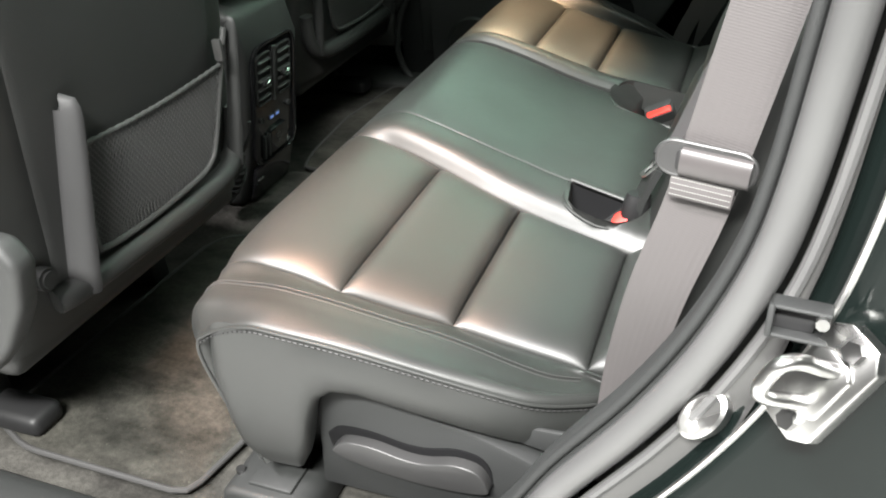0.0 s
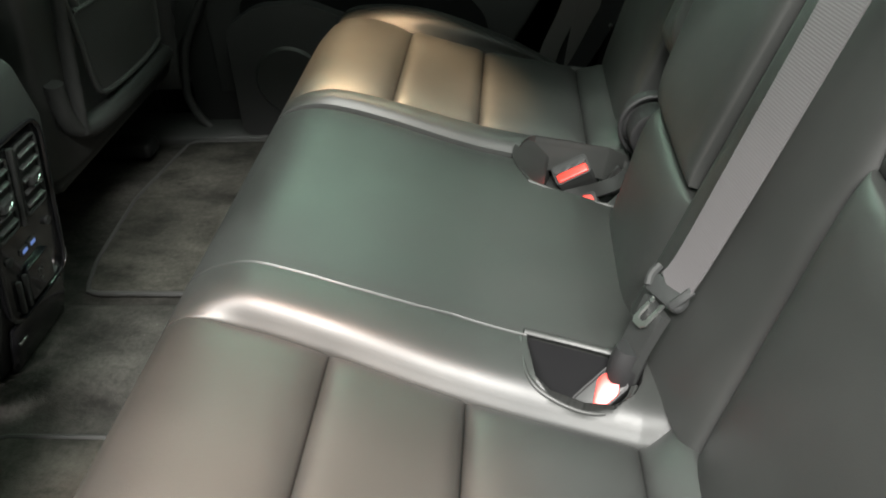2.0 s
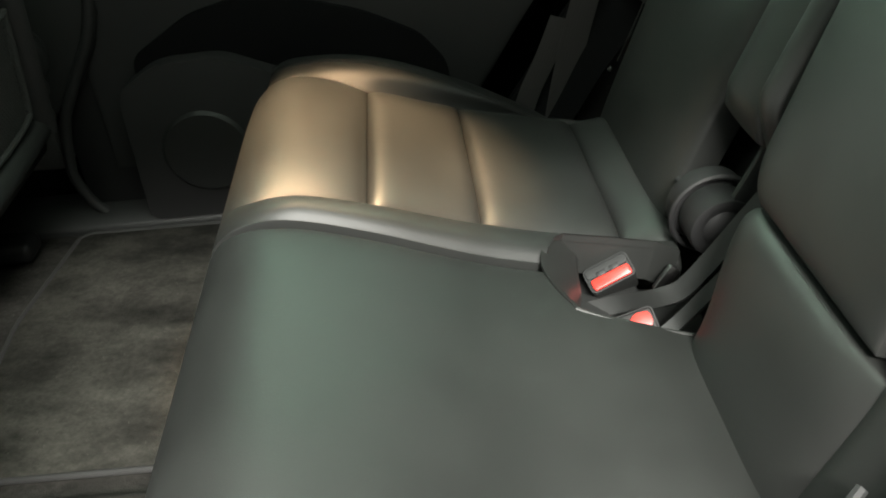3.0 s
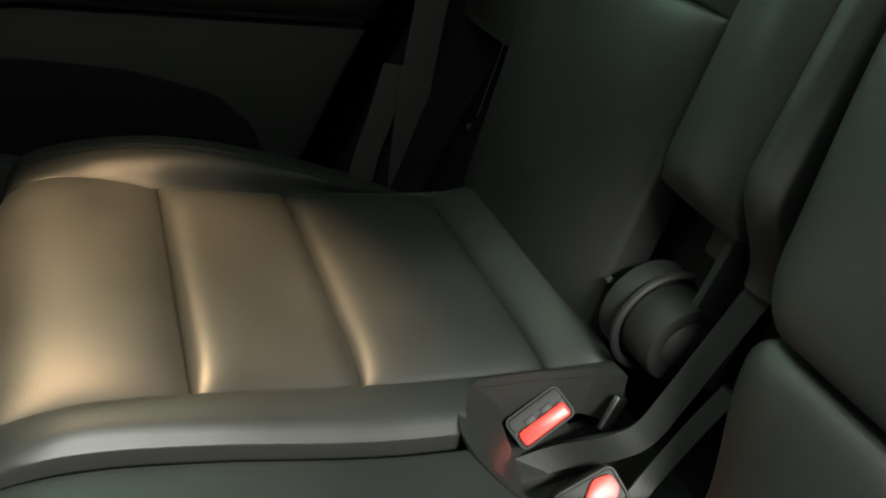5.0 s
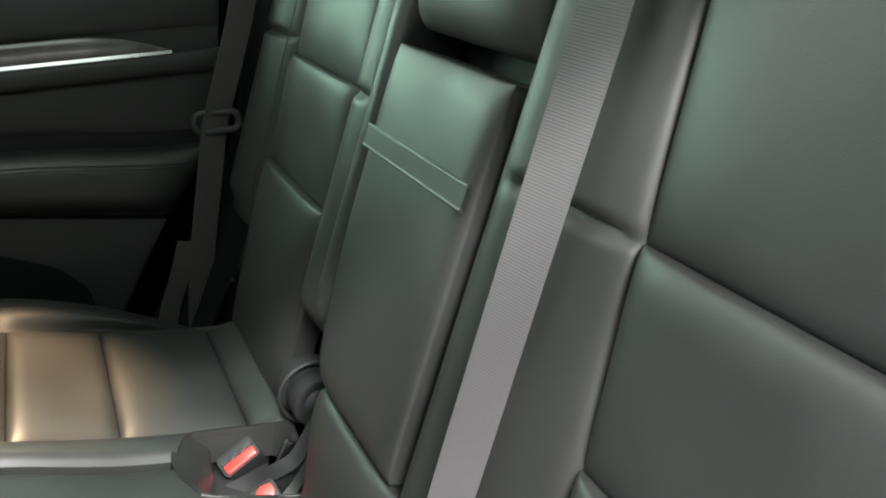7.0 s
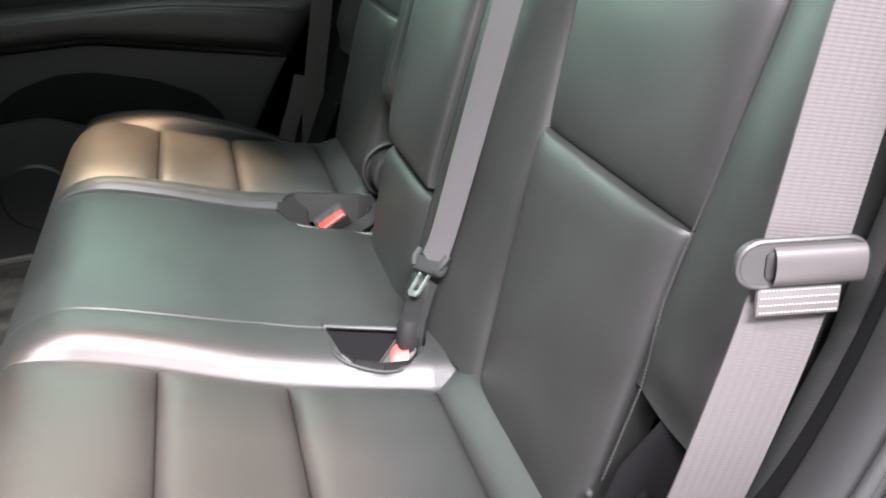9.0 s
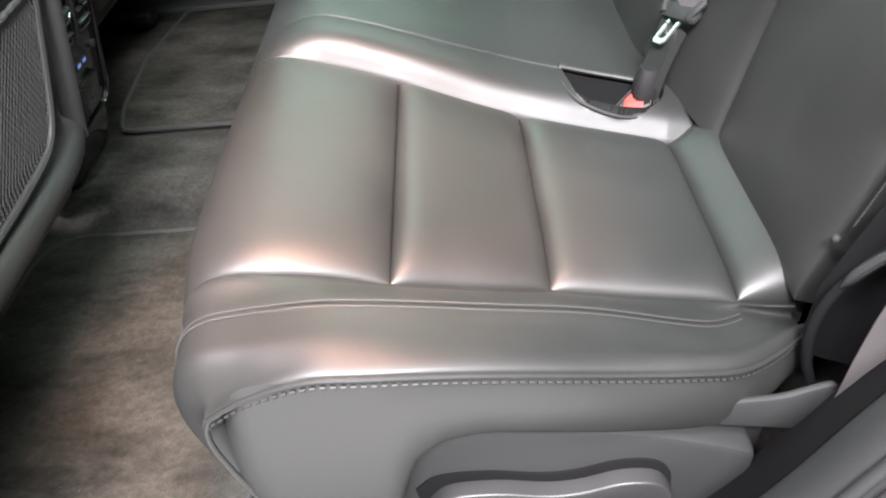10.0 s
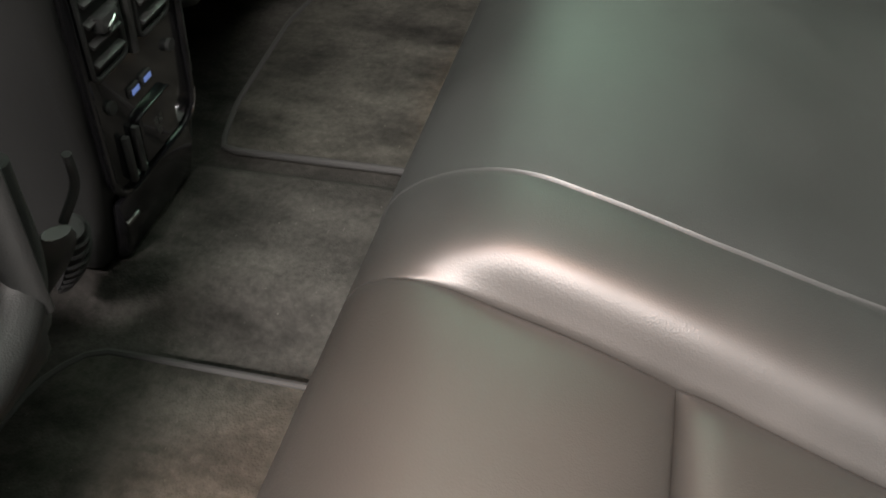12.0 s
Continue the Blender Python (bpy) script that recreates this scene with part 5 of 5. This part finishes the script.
low = even(spline([(0.434, 0.952, 0.298), (0.428, 0.932, 0.294), (0.424, 0.91, 0.290), (0.421, 0.88, 0.286), (0.415, 0.855, 0.284), (0.412, 0.83, 0.282)], 40), 30)
bm = bmesh.new()
add_grid(bm, [[a + Vector((0, 0, -0.006)), a, a.lerp(b, 0.15) + Vector((0, 0, 0.003)), a.lerp(b, 0.5) + Vector((0, 0, 0.003)), a.lerp(b, 0.9) + Vector((0, 0, 0.002)), b, b + Vector((-0.004, 0, -0.05))] for a, b in zip(rim, low)])
part("well_lip", bm, LEATHER, well, sharp=60)
part("well_edge", tube_bm(spline([(0.398, 0.807, 0.330), (0.417, 0.7995, 0.325), (0.452, 0.7915, 0.316), (0.513, 0.7855, 0.300)], 24), 0.0022, 8), LEATHER, well)
well = thing("buckle_well", "grey moulded buckle well beside the centre belt", "seat part", "buckle wells")
part("well_floor", plate_bm([(0.375, 0.405), (0.56, 0.405), (0.56, 0.512), (0.375, 0.512)], 0.252, 0.26, axis="z", bevel=0.002), PLASTIC, well)
rim = spline([(0.3865, 0.500, 0.3325), (0.3865, 0.478, 0.333), (0.392, 0.445, 0.3325), (0.406, 0.429, 0.325), (0.437, 0.420, 0.313), (0.465, 0.423, 0.307), (0.485, 0.441, 0.306), (0.494, 0.459, 0.306)], 50)
part("well_lip", tube_bm(rim, 0.0021, 8), LEATHER, well)
bm = bmesh.new()
inward = [(Vector((0.445, 0.480, p.z)) - p).normalized() for p in rim]
add_grid(bm, [[p + Vector((0, 0, 0.001)), p + 0.0045 * d + Vector((0, 0, -0.001)), p + 0.007 * d + Vector((0, 0, -0.02)), p + 0.010 * d + Vector((0, 0, -0.06))] for p, d in zip(rim, inward)])
part("well_wall", bm, LEATHER, well)
# Near-black sheet across the well, painting the shade in its depth.
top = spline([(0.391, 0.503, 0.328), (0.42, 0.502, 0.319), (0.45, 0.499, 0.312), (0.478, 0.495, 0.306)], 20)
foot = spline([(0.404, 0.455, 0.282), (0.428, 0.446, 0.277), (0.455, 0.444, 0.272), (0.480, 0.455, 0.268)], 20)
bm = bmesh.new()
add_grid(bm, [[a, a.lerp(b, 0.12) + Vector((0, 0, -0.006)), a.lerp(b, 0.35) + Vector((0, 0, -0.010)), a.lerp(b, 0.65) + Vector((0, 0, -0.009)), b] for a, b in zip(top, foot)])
part("well_lining", bm, SHADE_BLACK, well, "near-black sheet for the shade down in the well")
part("well_back", tube_bm(spline([(0.389, 0.507, 0.333), (0.42, 0.506, 0.324), (0.45, 0.503, 0.317), (0.478, 0.499, 0.311)], 20), 0.0048, 10, flat=0.8), LEATHER, well)

# hinge between the two seat backs
hinge = thing("hinge_assembly", "black plastic and steel hinge between the split seat backs", "hinge")


def drum_bm(y, r, deep):
    """A turned drum with a rounded rim and a dished face."""
    bm = bmesh.new()
    prof = [(0.0, -0.002), (r * 0.45, -0.002), (r * 0.60, 0.002), (r * 0.80, 0.0), (r * 0.95, 0.002), (r, 0.008), (r, deep)]
    rows = [[(0.56 + q * math.cos(2 * math.pi * k / 40), y - deep / 2 + d, 0.35 + q * math.sin(2 * math.pi * k / 40)) for k in range(40)] for q, d in prof[1:]]
    vs = add_grid(bm, rows, wrap_v=True)
    bm.faces.new(vs[0])
    bm.faces.new(vs[-1])
    return bm


part("hinge_drum", drum_bm(0.905, 0.043, 0.02), RUBBER, hinge)
part("hinge_drum", drum_bm(0.872, 0.036, 0.036), RUBBER, hinge)
part("drum_ring", tube_bm([(0.56 + 0.045 * math.cos(radians(a)), 0.888, 0.35 + 0.045 * math.sin(radians(a))) for a in range(60, 300, 8)], 0.0035, 8), RUBBER, hinge)
part("hinge_cheek", plate_bm(corner_flat([(0.555, 0.36), (0.578, 0.34), (0.640, 0.455), (0.622, 0.485), (0.60, 0.47)], 0.006), 0.858, 0.866, bevel=0.002), PLASTIC_GREY, hinge)
part("cheek_flange", plate_bm(corner_flat([(0.598, 0.40), (0.612, 0.40), (0.645, 0.475), (0.628, 0.492)], 0.005), 0.866, 0.902, bevel=0.003), PLASTIC, hinge)
part("hinge_strap", ribbon([(0.424, 0.874, 0.240), (0.463, 0.862, 0.258), (0.495, 0.836, 0.284), (0.515, 0.829, 0.298), (0.538, 0.829, 0.328), (0.565, 0.828, 0.372), (0.592, 0.826, 0.417)], lambda t: (-0.3, 0.75, 0.45), lambda t: 0.020, thick=0.012, n=44), PLASTIC, hinge, "black plastic arm")
part("hinge_rod", ribbon([(0.47, 0.790, 0.258), (0.495, 0.800, 0.270), (0.511, 0.803, 0.284), (0.535, 0.803, 0.316), (0.56, 0.800, 0.352)], lambda t: (-0.3, 0.75, 0.45), 0.014, thick=0.010, n=30), PLASTIC, hinge)
part("hinge_bracket", box_bm((-0.009, -0.003, -0.016), (0.009, 0.003, 0.016), 0.002, pose(0.510, 0.868, 0.283, 0, 40, 20)), DULL_STEEL, hinge, "grey steel bracket")

hinge.location = (0.010, 0.038, -0.006)

# ---------------------------------------------------------------- shell of the car and the hall
solid("ceiling", plate_bm([(-1.25, -0.04), (1.6, -0.04), (1.6, 1.49), (-1.25, 1.49)], 1.27, 1.31, axis="z", bevel=0.004),
      HEADLINE, "grey fabric headliner", "ceiling", "structure")
for k, y in enumerate((0.03, 1.33)):
    lamp = thing("reading_lamp", "small lit reading lamp in the roof lining over the rear door", "lamp", "reading lamps")
    part("lamp_bezel", tube_bm([(u, v, 1.262) for u, v in rounded(0.14, y - 0.025, 0.24, y + 0.025, 0.012)], 0.006, 8, closed=True), PLASTIC_GREY, lamp)
    part("lamp_lens", plate_bm(rounded(0.142, y - 0.023, 0.238, y + 0.023, 0.01), 1.258, 1.262, axis="z", bevel=0.001), LAMP_LENS, lamp)
solid("wall_rear", plate_bm([(-0.1, 0.0), (1.46, 0.0), (1.46, 1.31), (-0.1, 1.31)], 1.6, 1.66, axis="x", bevel=0.004), PLASTIC, "dark closed tailgate behind the seats", "wall", "structure")
solid("wall_front", plate_bm([(-0.1, -0.1), (1.46, -0.1), (1.46, 0.82), (-0.1, 0.82)], -1.62, -1.55, axis="x", bevel=0.01), PLASTIC, "dark dashboard closing the front of the cabin", "wall", "structure")
solid("wall_far_front", plate_bm([(-1.6, 0.0), (-0.42, 0.0), (-0.42, 0.9), (-1.6, 0.9)], 1.49, 1.55, bevel=0.006), PLASTIC, "dark closed front door", "wall", "structure")
solid("wall_far_rear", plate_bm([(0.70, 0.0), (1.62, 0.0), (1.62, 1.3), (0.74, 1.3)], 1.49, 1.55, bevel=0.006), PLASTIC, "dark cargo side lining", "wall", "structure")
# Added plate that hides the lit ground behind the far door gap.
solid("wall_far_body", plate_bm([(-0.45, 0.0), (0.80, 0.0), (0.80, 0.82), (-0.45, 0.82)], 1.578, 1.60, bevel=0.004), PAINT, "black backing plate added to close the gaps round the closed door", "wall", "structure")
solid("wall_near_front", plate_bm([(-1.6, 0.0), (-0.42, 0.0), (-0.36, 1.3), (-1.25, 1.3), (-1.6, 0.9)], -0.14, -0.08, bevel=0.006), PLASTIC, "dark closed front door beside the driver", "wall", "structure")
solid("wall_near_rear", plate_bm([(0.72, 0.0), (1.62, 0.0), (1.62, 1.3), (0.76, 1.3)], -0.14, -0.08, bevel=0.006), PLASTIC, "dark cargo side lining by the open door", "wall", "structure")
bm = bmesh.new()
add_grid(bm, [[(-40 + 8 * i, -40 + 8 * j, -0.42) for j in range(11)] for i in range(11)])
solid("ground", bm, GROUND, "unseen hall floor under the car, made pale to bounce light", "ground", "structure")

bm = plate_bm(corner_flat([(-1.25, -0.04), (1.6, -0.04), (1.6, 1.49), (-1.25, 1.49)], 0.12), 1.312, 1.335, axis="z", bevel=0.01)
solid("roof", bm, PAINT, "black painted car roof panel", "roof", "structure")
